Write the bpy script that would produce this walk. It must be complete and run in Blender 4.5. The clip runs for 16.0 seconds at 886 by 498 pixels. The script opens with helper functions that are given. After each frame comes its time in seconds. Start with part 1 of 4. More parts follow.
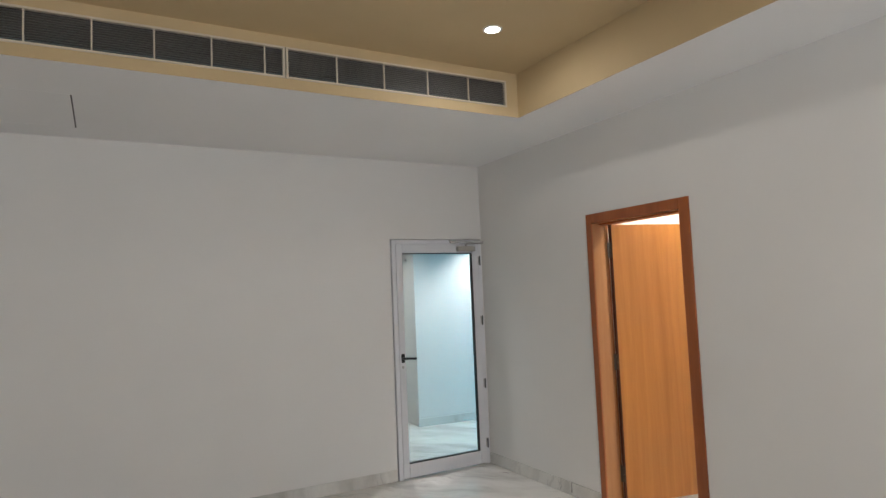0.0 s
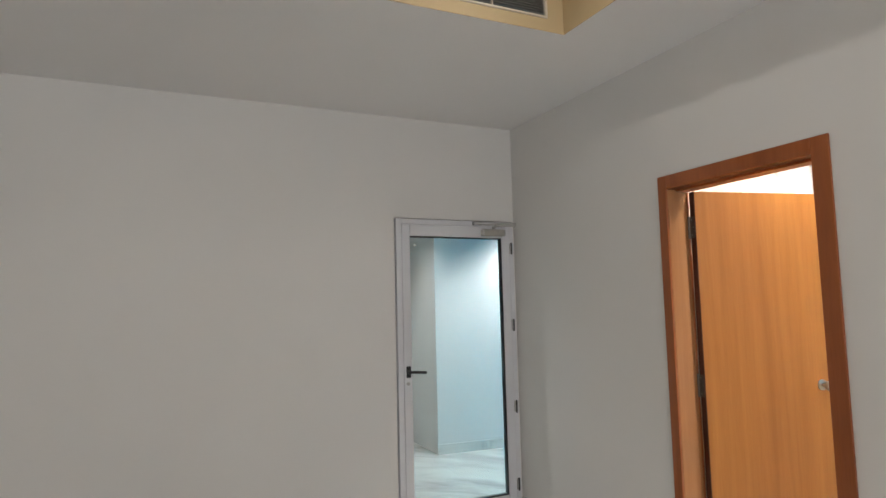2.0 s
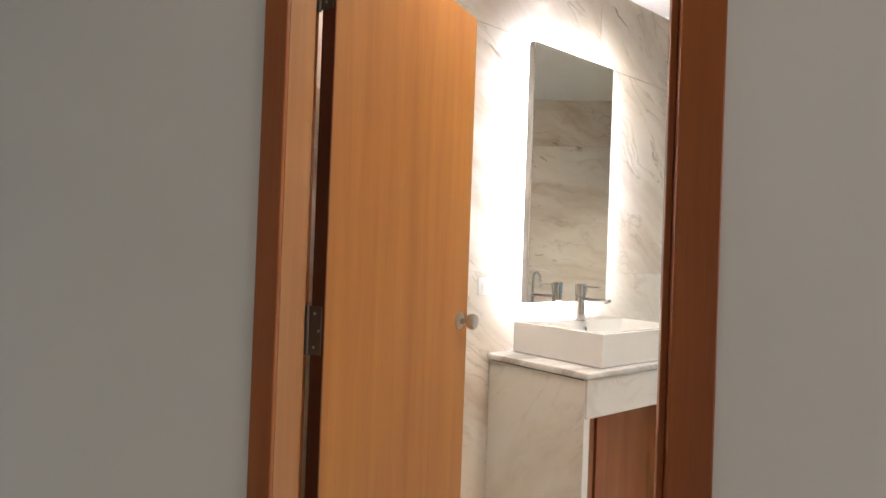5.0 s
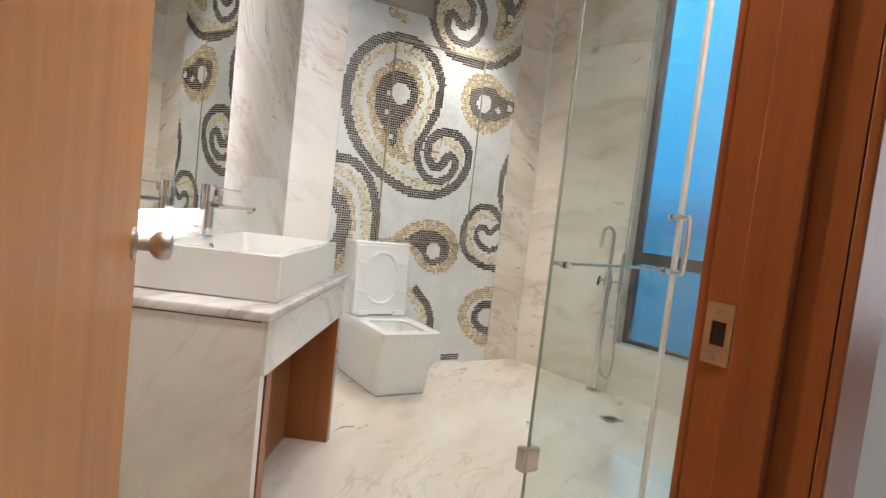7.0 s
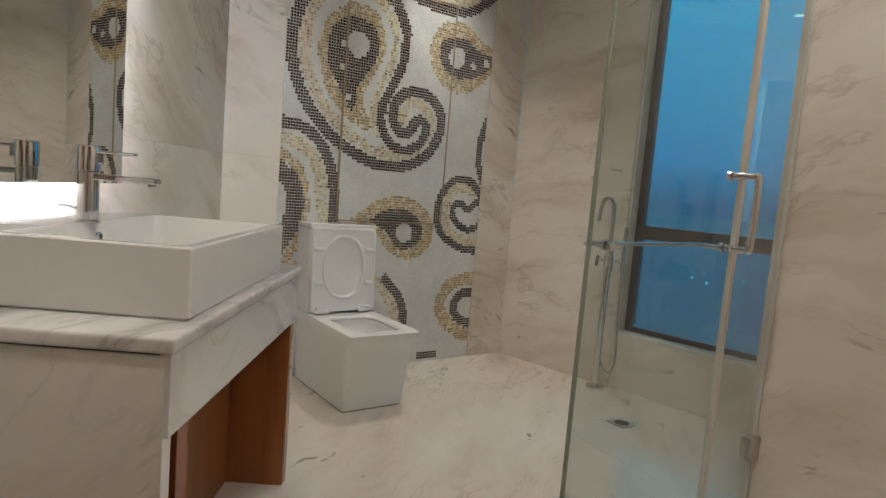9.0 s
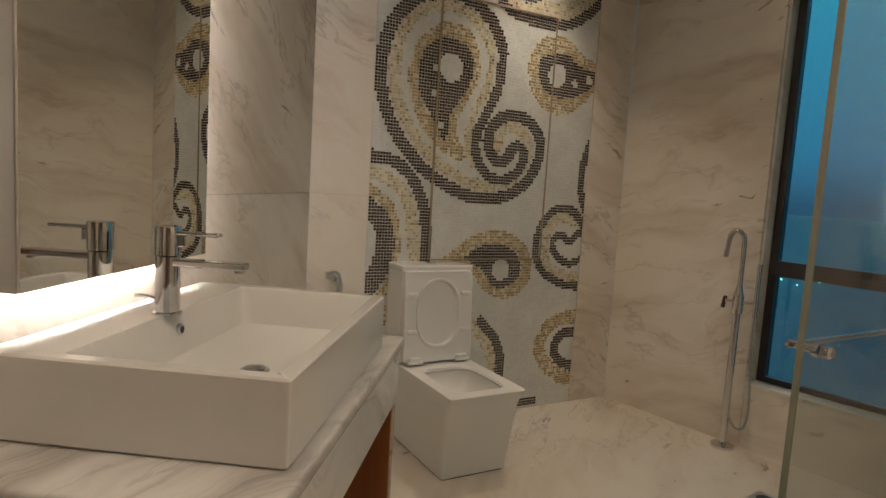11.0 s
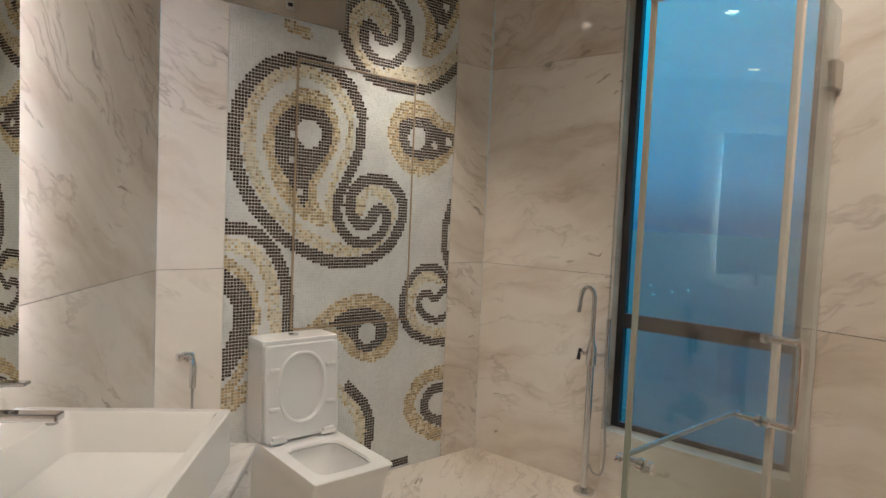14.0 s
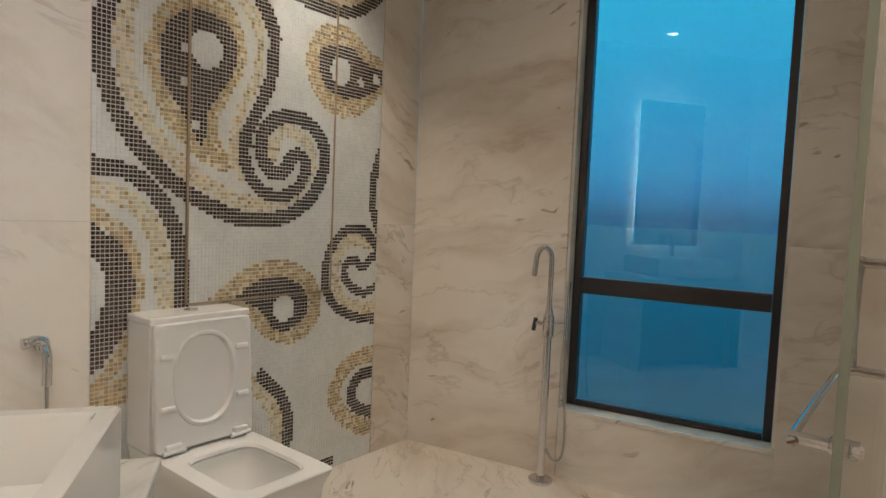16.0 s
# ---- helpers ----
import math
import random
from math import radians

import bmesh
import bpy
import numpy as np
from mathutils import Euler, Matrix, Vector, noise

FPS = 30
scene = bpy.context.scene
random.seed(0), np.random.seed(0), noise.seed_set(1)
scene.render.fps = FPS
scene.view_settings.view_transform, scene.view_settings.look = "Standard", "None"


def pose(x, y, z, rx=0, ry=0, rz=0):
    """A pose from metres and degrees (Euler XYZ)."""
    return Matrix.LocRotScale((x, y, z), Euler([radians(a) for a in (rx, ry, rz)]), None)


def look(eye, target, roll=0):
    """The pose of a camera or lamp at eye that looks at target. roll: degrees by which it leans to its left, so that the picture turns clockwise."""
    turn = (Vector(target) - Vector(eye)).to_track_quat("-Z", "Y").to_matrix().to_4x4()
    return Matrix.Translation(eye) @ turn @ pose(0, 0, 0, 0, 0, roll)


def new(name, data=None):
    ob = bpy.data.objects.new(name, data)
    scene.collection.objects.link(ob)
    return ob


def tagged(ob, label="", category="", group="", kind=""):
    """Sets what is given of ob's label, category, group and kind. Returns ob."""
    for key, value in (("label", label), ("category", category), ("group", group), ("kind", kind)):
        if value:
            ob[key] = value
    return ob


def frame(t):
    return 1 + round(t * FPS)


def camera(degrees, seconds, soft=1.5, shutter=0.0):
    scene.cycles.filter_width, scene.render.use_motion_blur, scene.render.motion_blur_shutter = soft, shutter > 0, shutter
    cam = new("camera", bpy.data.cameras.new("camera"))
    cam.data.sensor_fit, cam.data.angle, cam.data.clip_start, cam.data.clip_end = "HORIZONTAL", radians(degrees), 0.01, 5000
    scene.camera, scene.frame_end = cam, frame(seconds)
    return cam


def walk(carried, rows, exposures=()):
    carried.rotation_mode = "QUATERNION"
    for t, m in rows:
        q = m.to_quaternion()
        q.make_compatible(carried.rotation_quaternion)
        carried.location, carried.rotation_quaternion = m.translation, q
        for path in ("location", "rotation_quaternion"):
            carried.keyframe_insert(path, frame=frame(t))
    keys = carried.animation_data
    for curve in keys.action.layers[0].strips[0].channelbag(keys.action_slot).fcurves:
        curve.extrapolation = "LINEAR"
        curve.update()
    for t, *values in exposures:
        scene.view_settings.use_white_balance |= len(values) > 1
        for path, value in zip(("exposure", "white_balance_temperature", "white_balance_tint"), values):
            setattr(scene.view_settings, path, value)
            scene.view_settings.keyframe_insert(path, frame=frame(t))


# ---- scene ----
cam = camera(71.4, 16.0)

PATH = [
    (0, (-3.373, -5.145, 1.656), (-2.406, -3.4, 1.796), -2.4),
    (0.5, (-3.233, -4.946, 1.738), (-2.342, -3.178, 2.021), -2.5),
    (1, (-2.98, -4.713, 1.706), (-2.134, -2.926, 2.008), -2.0),
    (1.5, (-2.778, -4.427, 1.629), (-1.946, -2.626, 1.885), -1.4),
    (2, (-2.608, -4.068, 1.54), (-1.761, -2.265, 1.718), -1.4),
    (2.5, (-2.345, -3.749, 1.465), (-1.49, -1.945, 1.582), -1.4),
    (3, (-2.099, -3.48, 1.412), (-1.177, -1.706, 1.482), -0.4),
    (3.5, (-1.914, -3.174, 1.356), (-0.7, -1.584, 1.371), 0.2),
    (4, (-1.71, -2.881, 1.373), (-0.173, -1.602, 1.325), 1.1),
    (4.2, (-1.611, -2.758, 1.321), (0.025, -1.608, 1.289), 1.4),
    (6.3, (-0.783, -1.797, 1.251), (1.147, -2.355, 1.159), 4.8),
    (6.5, (-0.657, -1.741, 1.25), (1.213, -2.459, 1.124), 5.7),
    (7, (-0.434, -1.669, 1.174), (1.256, -2.726, 1.022), 6.4),
    (7.5, (-0.271, -1.703, 1.083), (1.352, -2.856, 0.91), 6.3),
    (8, (-0.134, -1.848, 1.061), (1.476, -3.015, 0.847), 5.8),
    (8.2, (-0.082, -1.889, 1.052), (1.526, -3.06, 0.845), 5.4),
    (10.3, (0.448, -1.968, 1.253), (2.067, -3.124, 1.051), 4.1),
    (10.5, (0.465, -1.974, 1.255), (2.118, -3.082, 1.056), 3.9),
    (11, (0.522, -2.0, 1.267), (2.258, -2.972, 1.06), 3.5),
    (11.5, (0.543, -2.022, 1.351), (2.3, -2.955, 1.145), 2.9),
    (12, (0.532, -2.021, 1.436), (2.292, -2.95, 1.237), 2.7),
    (12.5, (0.537, -2.023, 1.529), (2.277, -2.993, 1.353), 2.7),
    (13, (0.551, -2.047, 1.561), (2.21, -3.154, 1.415), 2.8),
    (13.5, (0.54, -2.046, 1.573), (2.132, -3.25, 1.448), 2.7),
    (14, (0.509, -2.07, 1.49), (2.031, -3.363, 1.375), 2.5),
    (14.5, (0.529, -2.087, 1.367), (1.994, -3.443, 1.241), 2.1),
    (15, (0.677, -2.127, 1.307), (2.118, -3.508, 1.18), 2.2),
    (15.5, (0.892, -2.217, 1.3), (2.302, -3.629, 1.169), 2.2),
    (16, (1.084, -2.253, 1.282), (2.329, -3.813, 1.156), 2.4),
]
EXPOSURES = [(0.0, -0.22, 6250, 10), (1.0, 0.0, 6250, 10), (2.0, -0.25, 6350, 10), (2.5, -0.4, 6600, 11), (3.5, -0.52, 6700, 11), (4.2, -0.58, 6700, 11), (6.5, -0.55, 6200, 10), (7.5, -0.72, 6050, 9), (8.2, -0.98, 6000, 8), (10.3, -2.4, 7500, 12), (11.0, -2.15, 7900, 13), (12.0, -2.4, 8300, 15), (12.5, -2.8, 8400, 16), (13.0, -2.85, 8200, 15), (13.5, -2.0, 7300, 12), (14.5, -1.35, 6600, 12), (15.5, -1.45, 6600, 10), (16.0, -1.55, 7000, 12)]
walk(cam, [(t, look(eye, target, roll)) for t, eye, target, roll in PATH], EXPOSURES)

# ---- world and lights ----
world = bpy.data.worlds.new("dusk_sky")
scene.world = world
world.use_nodes = True
wn, wl = world.node_tree.nodes, world.node_tree.links
wtc, wsep, wramp = wn.new("ShaderNodeTexCoord"), wn.new("ShaderNodeSeparateXYZ"), wn.new("ShaderNodeValToRGB")
wl.new(wtc.outputs["Generated"], wsep.inputs[0])
wl.new(wsep.outputs["Z"], wramp.inputs[0])
wramp.color_ramp.elements[0].position, wramp.color_ramp.elements[0].color = 0.0, (0.002, 0.11, 0.22, 1)
wmid = wramp.color_ramp.elements.new(0.07)
wmid.color = (0.002, 0.26, 0.48, 1)
wramp.color_ramp.elements[2].position, wramp.color_ramp.elements[2].color = 0.35, (0.001, 0.47, 0.70, 1)
wl.new(wramp.outputs[0], wn["Background"].inputs["Color"])
wn["Background"].inputs["Strength"].default_value = 3.8


def lamp(name, kind, m, energy, colour, size=0.1, size_y=0.0, spread=180, blend=0.6):
    data = bpy.data.lights.new(name, kind)
    data.energy, data.color = energy, colour
    if kind == "AREA":
        data.size, data.spread = size, radians(spread)
        data.shape = "RECTANGLE" if size_y else "DISK"
        if size_y:
            data.size_y = size_y
    if kind == "SPOT":
        data.shadow_soft_size, data.spot_size, data.spot_blend = size, radians(spread), blend
    ob = new(name, data)
    ob.matrix_world = m
    return ob


BED_X = -0.09                                       # the bedroom face of the doorway wall
WARM, NEUTRAL = (1.0, 0.93, 0.83), (1.0, 0.96, 0.92)
# the first downlight is known; the other four are added as unseen fill
BED_LIGHTS_AND_FILLS = [(-1.24, -2.18), (-1.24, -4.4), (-3.0, -4.4), (-3.0, -6.6), (-1.24, -6.6)]
BATH_LIGHTS = [(2.98, -4.0), (2.08, -2.50), (0.66, -2.02), (2.10, -4.15)]
for lx, ly in BED_LIGHTS_AND_FILLS:
    lamp("bedroom_lamp_and_fill", "AREA", pose(lx + BED_X, ly, 3.19), 4.6, NEUTRAL, 0.09)
for i, (lx, ly) in enumerate(BATH_LIGHTS):
    lamp("bathroom_lamp", "SPOT", pose(lx, ly, 2.83), (225, 62, 155, 40)[i], WARM, 0.03, spread=(84, 140, 140, 140)[i], blend=1.0)
# fill spot added over the shower, where no lamp is known
lamp("shower_fill", "SPOT", pose(0.7, -3.45, 2.83), 115, WARM, 0.03, spread=140)
# unseen soft panel added before the closed south wall to fill the bedroom
lamp("bedroom_fill", "AREA", pose(-2.6 + BED_X, -7.9, 1.6, 90, 0, 0), 100, (0.95, 0.97, 1.0), 3.6, 2.2)
lamp("corridor_lamp", "SPOT", pose(1.3 + BED_X, 1.2, 2.7), 250, (1.0, 0.98, 0.97), 0.05, spread=120)
lamp("corridor_lamp", "SPOT", pose(-0.6 + BED_X, 1.3, 2.7), 90, (1.0, 0.98, 0.97), 0.05, spread=130)

# ---- materials ----


def mat(name, colour, rough=0.5, metal=0.0, vary=0.06, scale=6.0, bump=0.0, bscale=120.0, coat=0.0, rand=0.0, stretch=(1, 1, 1)):
    m = bpy.data.materials.new(name)
    m.use_nodes = True
    n, l = m.node_tree.nodes, m.node_tree.links
    b = n["Principled BSDF"]
    b.inputs["Roughness"].default_value, b.inputs["Metallic"].default_value = rough, metal
    b.inputs["Coat Weight"].default_value = coat
    geo, mp, tex, ramp = n.new("ShaderNodeNewGeometry"), n.new("ShaderNodeMapping"), n.new("ShaderNodeTexNoise"), n.new("ShaderNodeValToRGB")
    mp.inputs["Scale"].default_value = stretch
    tex.inputs["Scale"].default_value, tex.inputs["Detail"].default_value = scale, 6
    l.new(geo.outputs["Position"], mp.inputs[0])
    l.new(mp.outputs[0], tex.inputs["Vector"])
    l.new(tex.outputs["Fac"], ramp.inputs[0])
    e = ramp.color_ramp.elements
    e[0].position, e[1].position = 0.3, 0.7
    e[0].color = (*[c * (1 - vary) for c in colour], 1)
    e[1].color = (*[min(1, c * (1 + vary)) for c in colour], 1)
    out = ramp.outputs[0]
    if rand:
        hsv, mr, info, sm, fc = n.new("ShaderNodeHueSaturation"), n.new("ShaderNodeMapRange"), n.new("ShaderNodeObjectInfo"), n.new("ShaderNodeMath"), n.new("ShaderNodeMath")
        sm.operation, fc.operation = "ADD", "FRACT"
        l.new(geo.outputs["Random Per Island"], sm.inputs[0])
        l.new(info.outputs["Random"], sm.inputs[1])
        l.new(sm.outputs[0], fc.inputs[0])
        l.new(fc.outputs[0], mr.inputs["Value"])
        mr.inputs["To Min"].default_value, mr.inputs["To Max"].default_value = 1 - rand, 1 + rand
        l.new(mr.outputs[0], hsv.inputs["Value"])
        l.new(out, hsv.inputs["Color"])
        out = hsv.outputs[0]
    l.new(out, b.inputs["Base Color"])
    if bump:
        t2, bp = n.new("ShaderNodeTexNoise"), n.new("ShaderNodeBump")
        t2.inputs["Scale"].default_value, t2.inputs["Detail"].default_value = bscale, 4
        bp.inputs["Strength"].default_value, bp.inputs["Distance"].default_value = bump, 0.002
        l.new(mp.outputs[0], t2.inputs["Vector"])
        l.new(t2.outputs["Fac"], bp.inputs["Height"])
        l.new(bp.outputs[0], b.inputs["Normal"])
    return m


def marble(name, base, vein, rough, axis, freq=3.2, amount=1.0, blotch=(0.9, 0.82, 0.72)):
    """Polished stone with long soft diagonal veins, thin dark ones and warm clouds."""
    m = bpy.data.materials.new(name)
    m.use_nodes = True
    n, l = m.node_tree.nodes, m.node_tree.links
    b = n["Principled BSDF"]
    geo, info = n.new("ShaderNodeNewGeometry"), n.new("ShaderNodeObjectInfo")
    off = n.new("ShaderNodeVectorMath")
    off.operation = "MULTIPLY_ADD"
    l.new(info.outputs["Random"], off.inputs[0])
    off.inputs[1].default_value = (3.1, 2.3, 1.7)
    l.new(geo.outputs["Position"], off.inputs[2])
    warp = n.new("ShaderNodeTexNoise")
    warp.inputs["Scale"].default_value, warp.inputs["Detail"].default_value = 1.6, 4
    l.new(off.outputs[0], warp.inputs["Vector"])
    add = n.new("ShaderNodeVectorMath")
    add.operation = "MULTIPLY_ADD"
    l.new(warp.outputs["Color"], add.inputs[0])
    add.inputs[1].default_value = (0.40, 0.40, 0.40)
    l.new(off.outputs[0], add.inputs[2])
    w = Vector(axis).normalized()
    a = w.cross(Vector((0.3, 0.9, 0.2))).normalized()
    c = w.cross(a)
    comb = n.new("ShaderNodeCombineXYZ")
    for i, (d, s) in enumerate(((w, freq), (a, 0.55), (c, 0.55))):
        dot, mul = n.new("ShaderNodeVectorMath"), n.new("ShaderNodeMath")
        dot.operation, mul.operation = "DOT_PRODUCT", "MULTIPLY"
        dot.inputs[1].default_value, mul.inputs[1].default_value = d, s
        l.new(add.outputs[0], dot.inputs[0])
        l.new(dot.outputs["Value"], mul.inputs[0])
        l.new(mul.outputs[0], comb.inputs[i])

    def noise_ramp(vec, scale, stops, detail=8, rough_=0.6):
        t, r = n.new("ShaderNodeTexNoise"), n.new("ShaderNodeValToRGB")
        t.inputs["Scale"].default_value, t.inputs["Detail"].default_value, t.inputs["Roughness"].default_value = scale, detail, rough_
        l.new(vec, t.inputs["Vector"])
        l.new(t.outputs["Fac"], r.inputs[0])
        while len(r.color_ramp.elements) < len(stops):
            r.color_ramp.elements.new(0.5)
        for el, (p, v) in zip(r.color_ramp.elements, stops):
            el.position, el.color = p, (v, v, v, 1)
        return r.outputs[0]

    streak = noise_ramp(comb.outputs[0], 1.5, ((0.44, 0), (0.56, 0.34 * amount), (0.68, 0.85 * amount)))
    thin = noise_ramp(comb.outputs[0], 2.6, ((0.48, 0), (0.5, 0.45 * amount), (0.52, 0)), 10, 0.55)
    mask = noise_ramp(off.outputs[0], 1.1, ((0.45, 0), (0.62, 1)))
    cloud = noise_ramp(off.outputs[0], 0.9, ((0.35, 0), (0.75, 0.9)))

    def mix(fac, c1, c2):
        x = n.new("ShaderNodeMix")
        x.data_type = "RGBA"
        for i, v in ((0, fac), (6, c1), (7, c2)):
            if isinstance(v, tuple):
                x.inputs[i].default_value = (*v, 1)
            else:
                l.new(v, x.inputs[i])
        return x.outputs[2]

    tm = n.new("ShaderNodeMath")
    tm.operation = "MULTIPLY"
    l.new(thin, tm.inputs[0])
    l.new(mask, tm.inputs[1])
    c0 = mix(cloud, base, tuple(v * k for v, k in zip(base, blotch)))
    c1 = mix(streak, c0, vein)
    c2 = mix(tm.outputs[0], c1, tuple(v * 0.55 for v in vein))
    # short dark flecks lying across the veins' run, in loose patches
    fleck = noise_ramp(comb.outputs[0], 7.5, ((0.665, 0), (0.70, 0.75)), 3, 0.5)
    patch = noise_ramp(off.outputs[0], 2.3, ((0.46, 0), (0.60, 1)))
    fm = n.new("ShaderNodeMath")
    fm.operation = "MULTIPLY"
    l.new(fleck, fm.inputs[0])
    l.new(patch, fm.inputs[1])
    l.new(mix(fm.outputs[0], c2, tuple(v * 0.5 for v in vein)), b.inputs["Base Color"])
    b.inputs["Roughness"].default_value = rough
    return m


def wood(name, colour, dark, rough=0.38):
    m = bpy.data.materials.new(name)
    m.use_nodes = True
    n, l = m.node_tree.nodes, m.node_tree.links
    b = n["Principled BSDF"]
    geo, mp = n.new("ShaderNodeNewGeometry"), n.new("ShaderNodeMapping")
    mp.inputs["Scale"].default_value = (16, 16, 0.7)
    l.new(geo.outputs["Position"], mp.inputs[0])
    t, t2, r, x = n.new("ShaderNodeTexNoise"), n.new("ShaderNodeTexNoise"), n.new("ShaderNodeValToRGB"), n.new("ShaderNodeMath")
    t.inputs["Scale"].default_value, t.inputs["Detail"].default_value, t.inputs["Distortion"].default_value = 1.0, 8, 0.4
    t2.inputs["Scale"].default_value, t2.inputs["Detail"].default_value = 11.0, 5
    l.new(mp.outputs[0], t.inputs["Vector"])
    l.new(mp.outputs[0], t2.inputs["Vector"])
    x.operation = "MULTIPLY_ADD"
    x.inputs[1].default_value = 0.3
    l.new(t2.outputs["Fac"], x.inputs[0])
    l.new(t.outputs["Fac"], x.inputs[2])
    l.new(x.outputs[0], r.inputs[0])
    e = r.color_ramp.elements
    e[0].position, e[0].color, e[1].position, e[1].color = 0.4, (*dark, 1), 0.85, (*colour, 1)
    l.new(r.outputs[0], b.inputs["Base Color"])
    bp = n.new("ShaderNodeBump")
    bp.inputs["Strength"].default_value, bp.inputs["Distance"].default_value = 0.15, 0.001
    l.new(x.outputs[0], bp.inputs["Height"])
    l.new(bp.outputs[0], b.inputs["Normal"])
    b.inputs["Roughness"].default_value = rough
    return m


def pane_material(name, tint, ior=1.5, rough=0.0):
    """Clear glass: tinted straight-through light with a mirror gloss on top."""
    m = bpy.data.materials.new(name)
    m.use_nodes = True
    n, l = m.node_tree.nodes, m.node_tree.links
    n.remove(n["Principled BSDF"])
    tr, gl, fr, mx = n.new("ShaderNodeBsdfTransparent"), n.new("ShaderNodeBsdfGlossy"), n.new("ShaderNodeLayerWeight"), n.new("ShaderNodeMixShader")
    pw, ma = n.new("ShaderNodeMath"), n.new("ShaderNodeMath")
    pw.operation, ma.operation, ma.use_clamp = "POWER", "MULTIPLY_ADD", True
    pw.inputs[1].default_value, ma.inputs[1].default_value = 4.5, 0.92
    ma.inputs[2].default_value = ((ior - 1) / (ior + 1)) ** 2
    tr.inputs["Color"].default_value = (*tint, 1)
    gl.inputs["Roughness"].default_value = rough
    fr.inputs["Blend"].default_value = 0.5
    l.new(fr.outputs["Facing"], pw.inputs[0])
    l.new(pw.outputs[0], ma.inputs[0])
    l.new(ma.outputs[0], mx.inputs[0])
    l.new(tr.outputs[0], mx.inputs[1])
    l.new(gl.outputs[0], mx.inputs[2])
    l.new(mx.outputs[0], n["Material Output"].inputs["Surface"])
    return m


def glow(name, colour, strength):
    m = bpy.data.materials.new(name)
    m.use_nodes = True
    b = m.node_tree.nodes["Principled BSDF"]
    b.inputs["Base Color"].default_value = (*colour, 1)
    b.inputs["Emission Color"].default_value, b.inputs["Emission Strength"].default_value = (*colour, 1), strength
    return m


PAINT = mat("wall_paint", (0.72, 0.70, 0.67), 0.75, vary=0.02, scale=1.3, bump=0.12, bscale=220)
CEIL_PAINT = mat("ceiling_paint", (0.80, 0.79, 0.78), 0.8, vary=0.015, scale=1.1, bump=0.06, bscale=180)
TRAY_PAINT = mat("tray_paint", (0.54, 0.41, 0.23), 0.7, vary=0.05, scale=1.6, bump=0.1, bscale=160)
GRILLE_CREAM = mat("grille_cream", (0.62, 0.55, 0.44), 0.45, vary=0.03)
GRILLE_DARK = mat("grille_dark", (0.035, 0.033, 0.03), 0.6)
SLAT = mat("grille_slat", (0.16, 0.15, 0.14), 0.45)
MARBLE = marble("wall_marble", (0.78, 0.74, 0.69), (0.52, 0.42, 0.33), 0.09, (0.36, -0.42, 0.83), freq=2.7, amount=1.0)
COUNTER_MARBLE = marble("counter_marble", (0.78, 0.76, 0.74), (0.42, 0.38, 0.36), 0.12, (0.6, 0.5, 0.62), freq=4.5, amount=1.35, blotch=(0.92, 0.91, 0.9))
FLOOR_MARBLE = marble("floor_marble", (0.70, 0.645, 0.58), (0.42, 0.33, 0.25), 0.10, (0.75, 0.6, 0.2), freq=2.6, amount=0.72, blotch=(0.92, 0.86, 0.78))
BED_FLOOR = marble("bedroom_floor_marble", (0.74, 0.72, 0.68), (0.42, 0.40, 0.37), 0.14, (0.7, 0.66, 0.1), freq=2.4, blotch=(0.93, 0.92, 0.9))
PANEL_MARBLE = marble("panel_marble", (0.78, 0.75, 0.70), (0.50, 0.44, 0.37), 0.12, (0.62, 0.30, 0.55), freq=2.2, amount=0.85, blotch=(0.93, 0.89, 0.83))
GROUT = mat("grout", (0.60, 0.56, 0.50), 0.9)
TILE_GROUT = mat("mosaic_grout", (0.74, 0.74, 0.71), 0.85)
T_WHITE = mat("tile_white", (0.70, 0.71, 0.70), 0.22, rand=0.05)
T_CREAM = mat("tile_cream", (0.65, 0.58, 0.43), 0.22, rand=0.22)
T_TAN = mat("tile_tan", (0.46, 0.34, 0.18), 0.22, rand=0.34)
T_DARK = mat("tile_dark", (0.062, 0.042, 0.034), 0.2, rand=0.5)
LEAF_WOOD = wood("leaf_beech", (0.47, 0.195, 0.042), (0.36, 0.13, 0.024))
FRAME_WOOD = wood("frame_wood", (0.36, 0.105, 0.028), (0.24, 0.062, 0.016), 0.3)
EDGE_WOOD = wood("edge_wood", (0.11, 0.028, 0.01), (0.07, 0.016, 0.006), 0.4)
LINING_WOOD = wood("lining_beech", (0.40, 0.19, 0.075), (0.31, 0.13, 0.045))
CAB_WOOD = wood("cabinet_wood", (0.36, 0.13, 0.042), (0.26, 0.08, 0.022), 0.42)
STEEL = mat("brushed_steel", (0.55, 0.52, 0.48), 0.3, 1.0, vary=0.05, scale=40)
CHROME = mat("chrome", (0.74, 0.74, 0.75), 0.07, 1.0, vary=0.01)
BRASS = mat("panel_trim", (0.42, 0.32, 0.22), 0.4, 0.6)
CERAMIC = mat("ceramic", (0.82, 0.81, 0.79), 0.08, vary=0.01, scale=3, coat=0.5)
PLASTIC = mat("seat_plastic", (0.78, 0.77, 0.76), 0.3, vary=0.01)
ALU = mat("white_aluminium", (0.66, 0.66, 0.68), 0.4, vary=0.02)
GREY_METAL = mat("grey_metal", (0.42, 0.41, 0.39), 0.4, 0.7)
HINGE = mat("dull_hinge", (0.16, 0.14, 0.12), 0.45, 0.8)
BLACK = mat("black_plastic", (0.012, 0.012, 0.012), 0.35)
WIN_FRAME = mat("window_black", (0.012, 0.012, 0.014), 0.4, vary=0.1)
